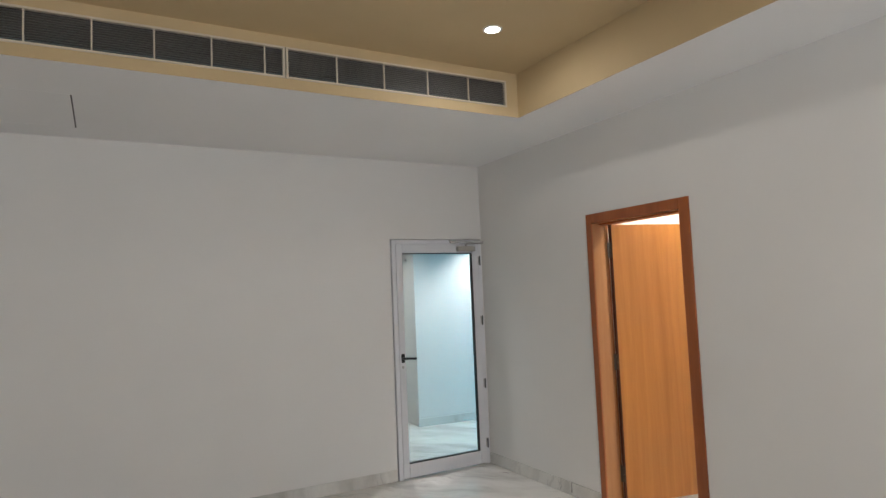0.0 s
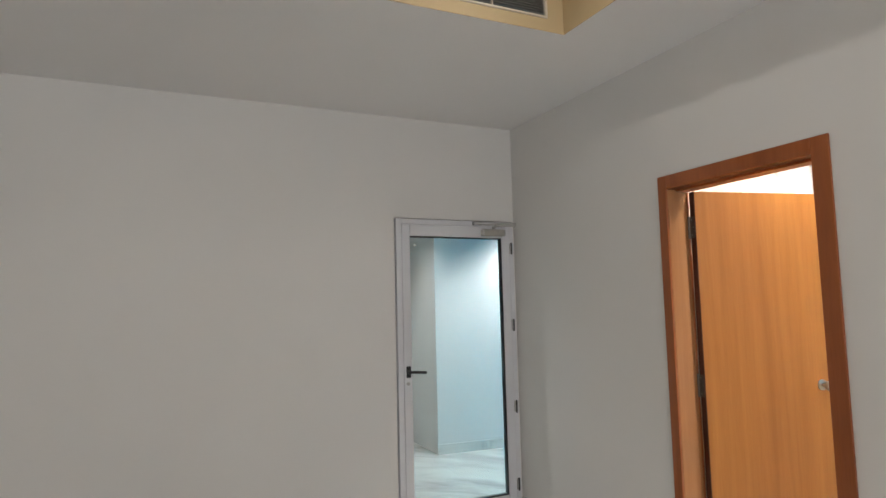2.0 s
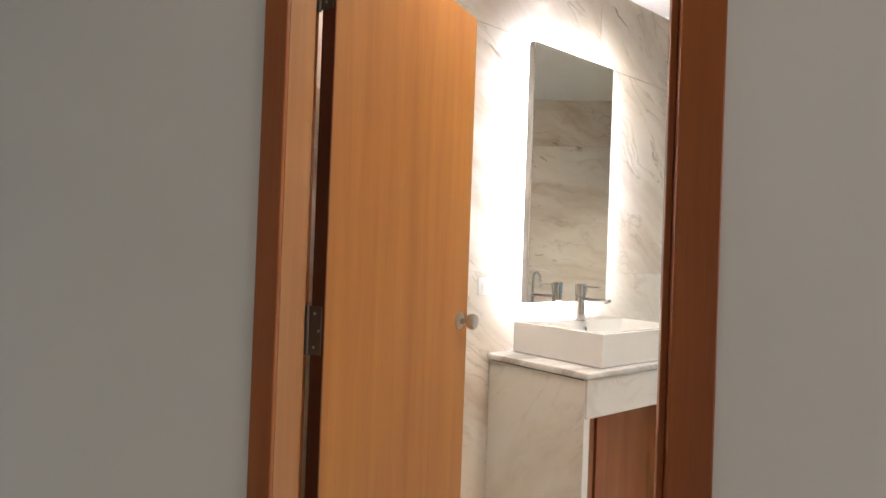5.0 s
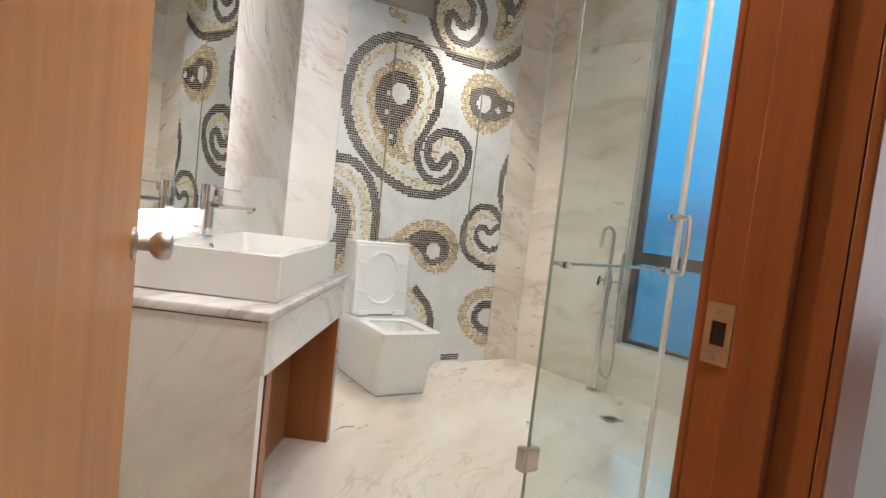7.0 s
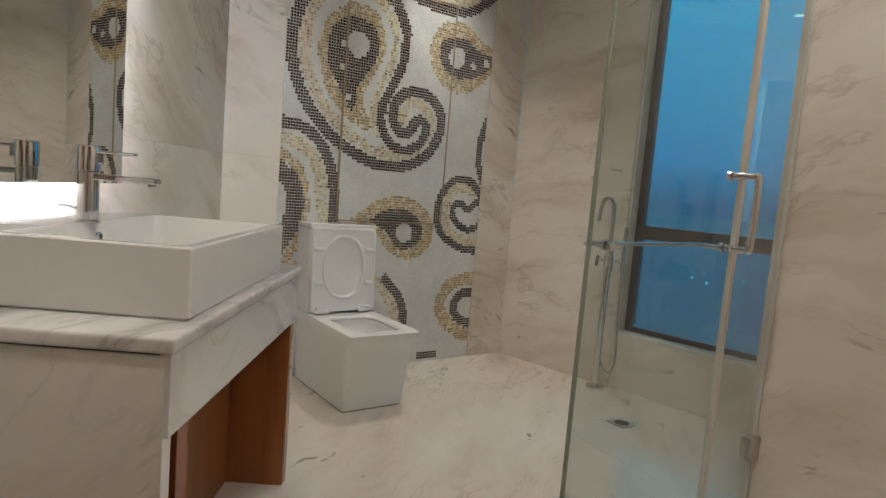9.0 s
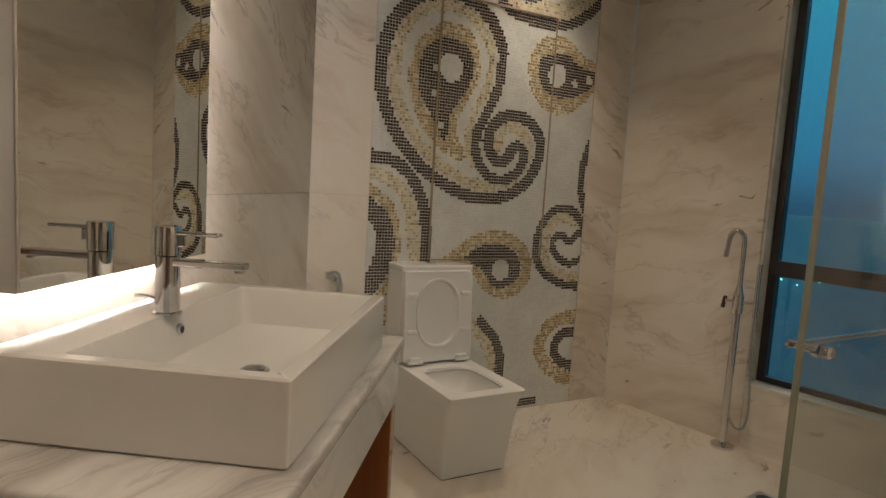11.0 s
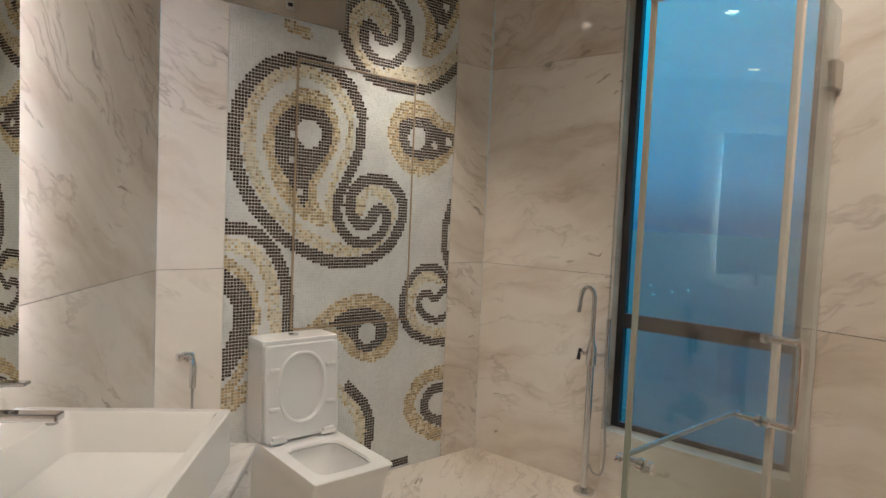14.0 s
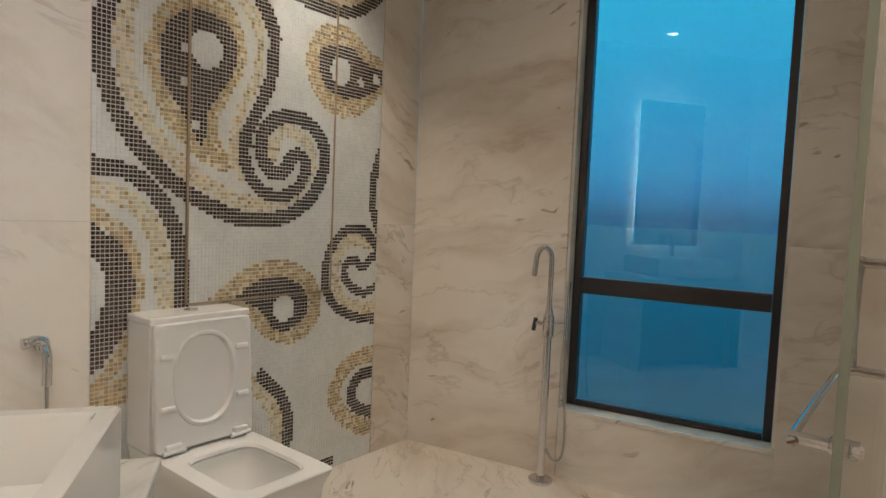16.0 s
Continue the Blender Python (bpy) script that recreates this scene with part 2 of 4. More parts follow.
# pale hatch board browned down so its colour carries the shade it hangs in
HATCH_SHADED = mat("hatch_board_shaded", (0.33, 0.28, 0.23), 0.6, vary=0.03)
MIRROR = mat("mirror_silver", (0.86, 0.88, 0.86), 0.01, 1.0, vary=0.0)
DOOR_GLASS = pane_material("door_glass", (0.88, 0.92, 0.92))
SHOWER_GLASS = pane_material("shower_glass", (0.88, 0.92, 0.91), 1.74)
WINDOW_GLASS = pane_material("window_glass", (0.30, 0.92, 0.98), 2.0)
GLASS_EDGE = mat("glass_edge", (0.26, 0.29, 0.23), 0.25)
SEAL = mat("clear_seal", (0.62, 0.60, 0.55), 0.4)
LED = glow("led_strip", (0.92, 0.94, 1.0), 420.0)
LAMP_FACE = glow("lamp_face", (1.0, 0.95, 0.86), 30.0)
SEA = mat("sea_water", (0.004, 0.03, 0.055), 0.35, vary=0.3, scale=0.02)

# ---- mesh helpers ----
ORIGIN = Vector((0, 0, 0))                          # origin of the space being built


def mesh_of(name, bm, material):
    bmesh.ops.recalc_face_normals(bm, faces=bm.faces)
    me = bpy.data.meshes.new(name)
    bm.to_mesh(me)
    bm.free()
    me.materials.append(material)
    return me


def part(name, bm, material, parent=None, label="", smooth=False):
    me = mesh_of(name, bm, material)
    if smooth:
        me.shade_smooth()
        me.set_sharp_from_angle(angle=radians(38))
    ob = new(name, me)
    if parent:
        ob.parent = parent
    else:
        ob.location = ORIGIN
    if label:
        ob["label"] = label
    return ob


def thing(name, label, category, at=(0, 0, 0), rz=0, group="", kind=""):
    ob = new(name)
    ob.matrix_world = pose(*(Vector(at) + ORIGIN), 0, 0, rz)
    return tagged(ob, label, category, group, kind)


def box(x0, x1, y0, y1, z0, z1, bevel=0.0, bm=None, seg=2):
    own = bm is None
    bm = bmesh.new() if own else bm
    v = [bm.verts.new((x, y, z)) for z in (min(z0, z1), max(z0, z1)) for x, y in ((min(x0, x1), min(y0, y1)), (max(x0, x1), min(y0, y1)), (max(x0, x1), max(y0, y1)), (min(x0, x1), max(y0, y1)))]
    for f in ((3, 2, 1, 0), (4, 5, 6, 7), (0, 1, 5, 4), (1, 2, 6, 5), (2, 3, 7, 6), (3, 0, 4, 7)):
        bm.faces.new([v[i] for i in f])
    if bevel and own:
        bmesh.ops.bevel(bm, geom=bm.edges[:], offset=bevel, segments=seg, affect="EDGES", profile=0.5)
    return bm


def prism(poly, z0, z1, bevel=0.0):
    bm = bmesh.new()
    lo, hi = [bm.verts.new((x, y, z0)) for x, y in poly], [bm.verts.new((x, y, z1)) for x, y in poly]
    n = len(poly)
    bm.faces.new(lo[::-1])
    bm.faces.new(hi)
    for i in range(n):
        bm.faces.new((lo[i], lo[(i + 1) % n], hi[(i + 1) % n], hi[i]))
    if bevel:
        bmesh.ops.bevel(bm, geom=bm.edges[:], offset=bevel, segments=3, affect="EDGES", profile=0.5)
    return bm


def loft(rings, bm=None, caps=(True, True)):
    bm = bm or bmesh.new()
    vs = [[bm.verts.new(p) for p in r] for r in rings]
    n = len(vs[0])
    for r0, r1 in zip(vs, vs[1:]):
        for i in range(n):
            bm.faces.new((r0[i], r0[(i + 1) % n], r1[(i + 1) % n], r1[i]))
    if caps[0]:
        bm.faces.new(vs[0][::-1])
    if caps[1]:
        bm.faces.new(vs[-1])
    return bm


def oval(cx, cy, a, b, z, e=2.0, n=48):
    """A level loop: e=2 an ellipse, large e a rectangle with tight corners."""
    out = []
    for i in range(n):
        t = 2 * math.pi * (i + 0.5) / n
        c, s = math.cos(t), math.sin(t)
        out.append((cx + a * math.copysign(abs(c) ** (2 / e), c), cy + b * math.copysign(abs(s) ** (2 / e), s), z))
    return out


def lathe(profile, n=24, m=None):
    """A turned body about z from (radius, height) pairs."""
    bm = loft([oval(0, 0, r, r, z, 2, n) for r, z in profile])
    if m:
        bm.transform(m)
    return bm


def smooth_line(pts, steps=6):
    pts = [Vector(p) for p in pts]
    out = []
    for i in range(len(pts) - 1):
        p0, p1, p2, p3 = pts[max(i - 1, 0)], pts[i], pts[i + 1], pts[min(i + 2, len(pts) - 1)]
        for k in range(steps):
            t = k / steps
            out.append(0.5 * (2 * p1 + (p2 - p0) * t + (2 * p0 - 5 * p1 + 4 * p2 - p3) * t * t + (3 * p1 - p0 - 3 * p2 + p3) * t ** 3))
    return out + [pts[-1]]


def tube(pts, r, n=12, steps=6, curved=True):
    pts = smooth_line(pts, steps) if curved else [Vector(p) for p in pts]
    rings = []
    side = None
    for i, p in enumerate(pts):
        d = (pts[min(i + 1, len(pts) - 1)] - pts[max(i - 1, 0)]).normalized()
        if side is None:
            side = d.orthogonal().normalized()
        side = (side - d * side.dot(d)).normalized()
        up = d.cross(side)
        rings.append([p + r * (math.cos(2 * math.pi * k / n) * side + math.sin(2 * math.pi * k / n) * up) for k in range(n)])
    return loft(rings)


def structure(name, bm, material, label, category="wall"):
    return tagged(part(name, bm, material), label, category, kind="structure")


# ---- the plan ----
CEIL, TRAY, BATH_CEIL = 2.89, 3.21, 2.85
DOOR_N, DOOR_S, DOOR_TOP = -1.535, -2.49, 2.205     # outer edges of the wooden frame
IN_N, IN_S, IN_TOP = -1.592, -2.412, 2.132          # clear opening
WALL_T = 0.18
ANG = -34.5
U, V = Vector((math.cos(radians(ANG)), math.sin(radians(ANG)))), Vector((-math.sin(radians(ANG)), math.cos(radians(ANG))))
VAN = Vector((1.322, -2.206))                       # front west corner of the vanity top


def van(u, v):
    p = VAN + U * u + V * v
    return (p.x, p.y)


VAN_WALL_V = 0.603
P_NE = (3.31, -2.84)
P_NW = (1.31, -1.466)
P_SE = (3.31, -4.785)
WIN_DIR = Vector((-1.0, -0.17)).normalized()
P_SW = (1.2, -4.785 - 0.17 * 2.11)

# ---- bedroom structure ----
ORIGIN = Vector((BED_X, 0, 0))
bm = box(0, WALL_T - 0.02, 0.0, IN_N + 0.051, 0, CEIL + 0.4)
box(0, WALL_T - 0.02, IN_S - 0.03, -8.2, 0, CEIL + 0.4, bm=bm)
box(0, WALL_T - 0.02, IN_N + 0.051, IN_S - 0.03, IN_TOP + 0.03, CEIL + 0.4, bm=bm)
wall_east = structure("wall_east", bm, PAINT, "matt off-white painted wall around the wooden doorway")
bm = box(-6.2, -0.985, 0, 0.16, 0, CEIL + 0.4)
box(-0.985, -0.015, 0, 0.16, 2.16, CEIL + 0.4, bm=bm)
box(-0.015, WALL_T - 0.02, 0, 0.16, 0, CEIL + 0.4, bm=bm)
wall_north = structure("wall_north", bm, PAINT, "matt off-white painted wall around the glazed door")
wall_west = structure("wall_west", box(-6.35, -6.2, 0.16, -8.2, 0, CEIL + 0.4), PAINT, "plain off-white painted bedroom wall")
wall_south = structure("wall_south", box(-6.2, 0, -8.05, -8.2, 0, CEIL + 0.4), PAINT, "plain off-white painted bedroom wall")
structure("floor_bedroom", box(-6.35, 0.06, -8.2, 0.16, -0.1, 0), BED_FLOOR, "polished white veined marble bedroom floor", "floor")
bm = box(-6.2, 0, -1.595, 0, CEIL, CEIL + 0.05)
box(-0.645, 0, -6.9, -1.595, CEIL, CEIL + 0.05, bm=bm)
box(-6.2, -5.405, -6.9, -1.595, CEIL, CEIL + 0.05, bm=bm)
box(-6.2, 0, -8.05, -6.905, CEIL, CEIL + 0.05, bm=bm)
structure("ceiling_bedroom", bm, CEIL_PAINT, "smooth white dropped plaster ceiling border", "ceiling")
bm = box(-0.65, -0.646, -6.9, -1.6, CEIL, TRAY)
box(-5.404, -5.4, -6.9, -1.6, CEIL, TRAY, bm=bm)
box(-5.404, -0.646, -6.904, -6.9, CEIL, TRAY, bm=bm)
box(-5.4, -0.65, -1.6, -1.596, CEIL, 2.955, bm=bm)
box(-5.4, -0.65, -1.6, -1.55, 3.145, TRAY, bm=bm)
box(-0.75, -0.65, -1.6, -1.55, 2.955, 3.145, bm=bm)
box(-5.4, -4.0, -1.6, -1.55, 2.955, 3.145, bm=bm)
box(-5.404, -0.646, -6.904, -1.55, TRAY, TRAY + 0.05, bm=bm)
structure("ceiling_tray", bm, TRAY_PAINT, "ochre beige painted recessed ceiling tray", "ceiling")
# a fine straight slit left open in the plaster
structure("trim_slit", box(-3.445, -3.437, -1.05, -0.30, CEIL - 0.002, CEIL + 0.002), GRILLE_DARK, "thin dark open joint in the ceiling", "trim")
HAIRLINE = mat("filled_joint", (0.74, 0.73, 0.72), 0.85)
for b in (box(-4.02, -3.446, -1.052, -1.047, CEIL - 0.001, CEIL + 0.001), box(-4.02, -3.446, -0.303, -0.298, CEIL - 0.001, CEIL + 0.001), box(-4.024, -4.0205, -1.052, -0.298, CEIL - 0.001, CEIL + 0.001)):
    structure("trim_hairline", b, HAIRLINE, "faint filled joint of a plaster access panel", "trim")
for nm, b in (("baseboard_north", box(-6.2, -0.99, -0.014, 0, 0, 0.1, 0.003)), ("baseboard_east", box(-0.014, 0, DOOR_N + 0.003, -0.014, 0, 0.1, 0.003)), ("baseboard_east", box(-0.014, 0, -8.0, DOOR_S - 0.003, 0, 0.1, 0.003))):
    structure(nm, b, BED_FLOOR, "low white marble skirting", "baseboard")

# ---- air grille ----
for gx0, gx1 in ((-2.33, -0.75), (-4.0, -2.335)):
    g = thing("air_grille", "long linear air grille with dark slats and cream frame", "air grille", (gx0, -1.6, 2.955), group="ceiling grilles")
    w = gx1 - gx0
    for nm, b in (("frame_top", box(0, w, -0.008, 0.02, 0.178, 0.19, 0.002)), ("frame_bottom", box(0, w, -0.008, 0.02, 0, 0.012, 0.002)), ("frame_end", box(0, 0.014, -0.008, 0.02, 0.012, 0.178, 0.002)), ("frame_end", box(w - 0.014, w, -0.008, 0.02, 0.012, 0.178, 0.002))):
        part(nm, b, GRILLE_CREAM, g)
    part("backing", box(0, w, 0.045, 0.05, 0, 0.19), GRILLE_DARK, g)
    for mxp in [w - 0.316 * k for k in range(1, 5)] if gx1 > -1 else [w - 0.118 - 0.292 * k for k in range(0, 5)]:
        part("mullion", box(mxp - 0.004, mxp + 0.004, -0.004, 0.012, 0.012, 0.178), GRILLE_CREAM, g)
    me = mesh_of("slat", box(0.014, w - 0.014, 0, 0.016, 0, 0.004), SLAT)
    for k in range(12):
        s = new("slat", me)
        s.parent = g
        s.location = (0, 0.002, 0.022 + k * 0.0128)


def downlight(x, y, z, group):
    d = thing("downlight", "small round recessed white ceiling downlight, lit; known ones and added fills", "downlight", (x, y, z), group=group)
    part("trim_ring", loft([oval(0, 0, r, r, h, 2, 32) for r, h in ((0.046, 0.0), (0.058, 0.0), (0.058, -0.004), (0.046, -0.006), (0.043, -0.001))], caps=(False, False)), CEIL_PAINT, d, smooth=True)
    part("lens", lathe([(0.043, -0.003), (0.043, -0.001)], 32), LAMP_FACE, d)


# fittings for the known downlight and the four added ones
for lx, ly in BED_LIGHTS_AND_FILLS:
    downlight(lx, ly, TRAY, "bedroom downlights")

wire = thing("hanging_wire", "short dark wire stub hanging from the ceiling tray", "wire", (-2.05, -2.63, TRAY))
part("sleeve", tube([(0, 0, 0.002), (0.004, 0, -0.03), (0.018, -0.003, -0.062)], 0.0045, 8), GRILLE_DARK, wire, smooth=True)
part("core", tube([(0.016, -0.003, -0.058), (0.035, -0.005, -0.080), (0.075, -0.004, -0.096)], 0.0025, 8), BRASS, wire, "bare copper end", smooth=True)

# ---- glazed aluminium door ----
gd = thing("door_1", "white aluminium framed glass door, closed, with black lever", "door", kind="structure")
for nm, b in (("outer_frame", box(-0.978, -0.9395, -0.019, 0.06, 0, 2.152, 0.002)), ("outer_frame", box(-0.0545, -0.018, -0.019, 0.06, 0, 2.152, 0.003)), ("outer_frame", box(-0.939, -0.055, -0.019, 0.06, 2.1135, 2.152, 0.002)),
              ("stile", box(-0.938, -0.876, -0.022, 0.03, 0.012, 2.112, 0.004)), ("stile", box(-0.122, -0.056, -0.022, 0.03, 0.012, 2.112, 0.004)),
              ("top_rail", box(-0.875, -0.123, -0.022, 0.03, 2.03, 2.112, 0.004)), ("bottom_rail", box(-0.875, -0.123, -0.022, 0.03, 0.012, 0.130, 0.004))):
    part(nm, b, ALU, gd)
for b in (box(-0.875, -0.123, -0.016, 0.02, 2.021, 2.0295), box(-0.875, -0.123, -0.016, 0.02, 0.1305, 0.139), box(-0.1315, -0.123, -0.016, 0.02, 0.139, 2.021)):
    part("gasket", b, BLACK, gd)
gp = part("pane", box(-0.875, -0.1315, -0.002, 0.004, 0.139, 2.021), DOOR_GLASS, gd)
gp.visible_shadow = False
for px in (-0.835, -0.175):
    part("glazing_spot", lathe([(0.009, 0), (0.009, 0.002)], 14, pose(px, -0.0022, 1.965, 90)), GREY_METAL, gd)
for hz in (0.20, 0.765, 1.37, 1.95):
    h = part("hinge", box(-0.058, -0.034, -0.034, -0.012, hz - 0.04, hz + 0.04, 0.004), GREY_METAL, gd)
    part("hinge_pin", lathe([(0.006, -0.045), (0.006, 0.045)], 12, pose(-0.046, -0.036, hz)), BLACK, h, smooth=True)
lv = part("lever", tube([(-0.905, -0.022, 1.075), (-0.905, -0.062, 1.075), (-0.88, -0.068, 1.075), (-0.79, -0.066, 1.068)], 0.010), BLACK, gd, "black plastic lever handle", smooth=True)
part("rose", box(-0.922, -0.888, -0.032, -0.022, 1.035, 1.115, 0.006), BLACK, lv)
part("keyhole", lathe([(0.012, 0), (0.012, 0.006), (0.005, 0.007)], 16, pose(-0.908, -0.022, 0.995, 90)), GREY_METAL, gd, smooth=True)
cl = part("door_closer", box(-0.305, -0.115, -0.068, -0.0225, 2.040, 2.092, 0.012, seg=3), STEEL, gd, "silver overhead door closer")
part("spindle", lathe([(0.012, 2.0915), (0.012, 2.112), (0.007, 2.114)], 16, pose(-0.20, -0.045, 0)), GREY_METAL, cl, smooth=True)
part("closer_arm", tube([(-0.20, -0.045, 2.116), (-0.06, -0.135, 2.118)], 0.009, curved=False), GREY_METAL, cl)
part("closer_arm", tube([(-0.06, -0.135, 2.126), (-0.33, -0.036, 2.134)], 0.008, curved=False), GREY_METAL, cl)
part("closer_bracket", box(-0.37, -0.30, -0.042, -0.0195, 2.122, 2.148, 0.003), GREY_METAL, cl)
part("end_cap", box(-0.1145, -0.108, -0.064, -0.026, 2.044, 2.088, 0.004), GREY_METAL, cl)

# ---- lobby behind the glazed door ----
structure("floor_lobby", box(-2.4, 3.2, 0.16, 3.0, -0.1, 0), BED_FLOOR, "polished white veined marble lobby floor", "floor")
structure("wall_lobby_east", prism([(0.16, 1.86), (3.2, 1.55), (3.2, 1.9), (0.30, 2.8), (0.16, 2.8)], 0, 2.85), PAINT, "pale painted lobby wall with a corner")
structure("wall_lobby_north", box(-2.4, 0.16, 2.6, 2.8, 0, 2.85), PAINT, "pale painted lobby wall")
structure("wall_lobby_west", box(-2.55, -2.4, 0.16, 2.8, 0, 2.85), PAINT, "pale painted lobby wall")
structure("wall_lobby_end", box(3.2, 3.35, 0.16, 1.9, 0, 2.85), PAINT, "pale painted lobby wall")
structure("ceiling_lobby", box(-2.55, 3.35, 0.16, 2.8, 2.85, 2.95), CEIL_PAINT, "white lobby ceiling", "ceiling")
structure("baseboard_lobby", prism([(0.150, 1.845), (3.2, 1.535), (3.2, 1.549), (0.16, 1.859)], 0, 0.1), BED_FLOOR, "low white marble skirting", "baseboard")
structure("baseboard_lobby", box(-2.4, 0.15, 2.585, 2.6, 0, 0.1), BED_FLOOR, "low white marble skirting", "baseboard")

# ---- wooden doorway ----
fr = thing("door_2", "red-brown timber door frame with steel strike plate", "door frame", kind="structure")
for side in (-0.014, WALL_T - 0.014):
    x0, x1 = side, side + 0.014
    part("architrave", box(x0, x1, IN_N + (0.024 if side > 0 else 0.0), DOOR_N, 0, DOOR_TOP, 0.003), FRAME_WOOD, fr)
    part("architrave", box(x0, x1, DOOR_S, IN_S, 0, DOOR_TOP, 0.003), FRAME_WOOD, fr)
    part("architrave", box(x0, x1, IN_S + 0.001, IN_N - 0.001, IN_TOP, DOOR_TOP, 0.003), FRAME_WOOD, fr)
part("jamb_lining", box(0.001, WALL_T - 0.016, IN_N + 0.024, IN_N + 0.05, 0, IN_TOP), LINING_WOOD, fr, "pale beech lining")
part("jamb_lining", box(0.001, WALL_T - 0.015, IN_S - 0.03, IN_S, 0, IN_TOP), FRAME_WOOD, fr)
part("head_lining", box(0.001, WALL_T - 0.015, IN_S, IN_N + 0.023, IN_TOP, IN_TOP + 0.03), FRAME_WOOD, fr)
part("door_stop", box(0.001, 0.118, IN_N, IN_N + 0.0235, 0, IN_TOP - 0.001, 0.002), LINING_WOOD, fr)
part("door_stop", box(0.05, 0.112, IN_S + 0.001, IN_S + 0.014, 0, IN_TOP - 0.001, 0.002), FRAME_WOOD, fr)
part("door_stop", box(0.05, 0.128, IN_S + 0.015, IN_N - 0.015, IN_TOP - 0.014, IN_TOP - 0.001, 0.002), FRAME_WOOD, fr)
sp = bmesh.new()
for a in ((0.120, 0.160, 1.058, 1.083), (0.120, 0.160, 1.001, 1.026), (0.120, 0.129, 1.026, 1.058), (0.150, 0.160, 1.026, 1.058)):
    box(a[0], a[1], IN_S + 0.0005, IN_S + 0.003, a[2], a[3], bm=sp)
st = part("strike_plate", sp, STEEL, fr, "brushed steel strike plate")
part("latch_hole", box(0.129, 0.150, IN_S + 0.0002, IN_S + 0.001, 1.026, 1.058), BLACK, st)
for sz in (1.012, 1.072):
    part("screw", lathe([(0.005, 0), (0.004, 0.0025)], 10, pose(0.140, IN_S + 0.003, sz, -90)), GREY_METAL, st)

leaf = thing("wooden_door", "flush beech veneer door standing open on steel hinges", "door", (0.172, -1.584, 0.008), -12.4)
part("panel", box(0.0, 0.80, -0.04, 0, 0, 2.115, 0.002), LEAF_WOOD, leaf)
# hinge-side edge, coloured darker than the leaf's faces
part("edge_strip", box(-0.004, -0.0005, -0.04, 0, 0, 2.115), EDGE_WOOD, leaf, "dark hinge-side edge")
for hz in (0.22, 1.06, 1.92):
    h = part("hinge", box(-0.0065, -0.0042, -0.034, 0.004, hz - 0.06, hz + 0.06, 0.0008), HINGE, leaf, "dull steel butt hinge")
    part("hinge_pin", lathe([(0.006, hz - 0.062), (0.006, hz + 0.062)], 12, pose(-0.006, 0.010, 0)), HINGE, h, smooth=True)
    part("hinge_flap", box(-0.046, -0.006, 0.0135, 0.0155, hz - 0.06, hz + 0.06), HINGE, h)
    for sx, sz in ((-0.012, 0.042), (-0.026, 0.0), (-0.012, -0.042)):
        part("screw", lathe([(0.0038, 0), (0.003, 0.0012)], 10, pose(-0.0065, sx, hz + sz, 0, -90, 0)), GREY_METAL, h)
for s in (-1, 1):
    kb = part("knob", lathe([(0.030, 0), (0.030, 0.005), (0.012, 0.009), (0.012, 0.028), (0.024, 0.038), (0.028, 0.052), (0.024, 0.064), (0.010, 0.068)], 24, pose(0.738, -0.04 if s < 0 else 0, 1.03, 90 if s < 0 else -90)), STEEL, leaf, "brushed steel round knob", smooth=True)
part("latch", box(0.7995, 0.8035, -0.032, -0.008, 1.0, 1.06, 0.001), STEEL, leaf)

# ---- bathroom structure ----
ORIGIN = Vector((0, 0, 0))
WX = WALL_T + BED_X                                 # bathroom face of the doorway wall
structure("floor_bathroom", prism([(BED_X + 0.06, -1.3), (1.5, -1.3), (3.5, -2.7), (3.5, -5.4), (BED_X + 0.06, -5.4)], -0.1, 0.0), FLOOR_MARBLE, "polished cream marble bathroom floor with brown veins", "floor")
HX0, HX1, HY0, HY1 = 2.62, 3.17, -3.64, -3.04
bm = box(WX - 0.02, HX0, -5.4, -1.3, BATH_CEIL, BATH_CEIL + 0.06)
box(HX1, 3.5, -5.4, -1.3, BATH_CEIL, BATH_CEIL + 0.06, bm=bm)
box(HX0, HX1, -5.4, HY0, BATH_CEIL, BATH_CEIL + 0.06, bm=bm)
box(HX0, HX1, HY1, -1.3, BATH_CEIL, BATH_CEIL + 0.06, bm=bm)
# unseen closed box over the hatch, added to keep sky light out
box(HX0 - 0.05, HX1 + 0.05, HY0 - 0.05, HY1 + 0.05, BATH_CEIL + 0.4, BATH_CEIL + 0.45, bm=bm)
for hx0, hx1, hy0, hy1 in ((HX0 - 0.05, HX0, HY0 - 0.05, HY1 + 0.05), (HX1, HX1 + 0.05, HY0 - 0.05, HY1 + 0.05), (HX0, HX1, HY0 - 0.05, HY0), (HX0, HX1, HY1, HY1 + 0.05)):
    box(hx0, hx1, hy0, hy1, BATH_CEIL + 0.06, BATH_CEIL + 0.4, bm=bm)
structure("ceiling_bathroom", bm, CEIL_PAINT, "smooth white bathroom ceiling with a hatch opening", "ceiling")

# the last position is the fitting of the added shower fill
for lx, ly in BATH_LIGHTS + [(0.7, -3.45)]:
    downlight(lx, ly, BATH_CEIL, "bathroom downlights")

JOINT = 0.0025
COURSES = ((0.0, 1.193), (1.193 + JOINT, 2.39), (2.39 + JOINT, BATH_CEIL))


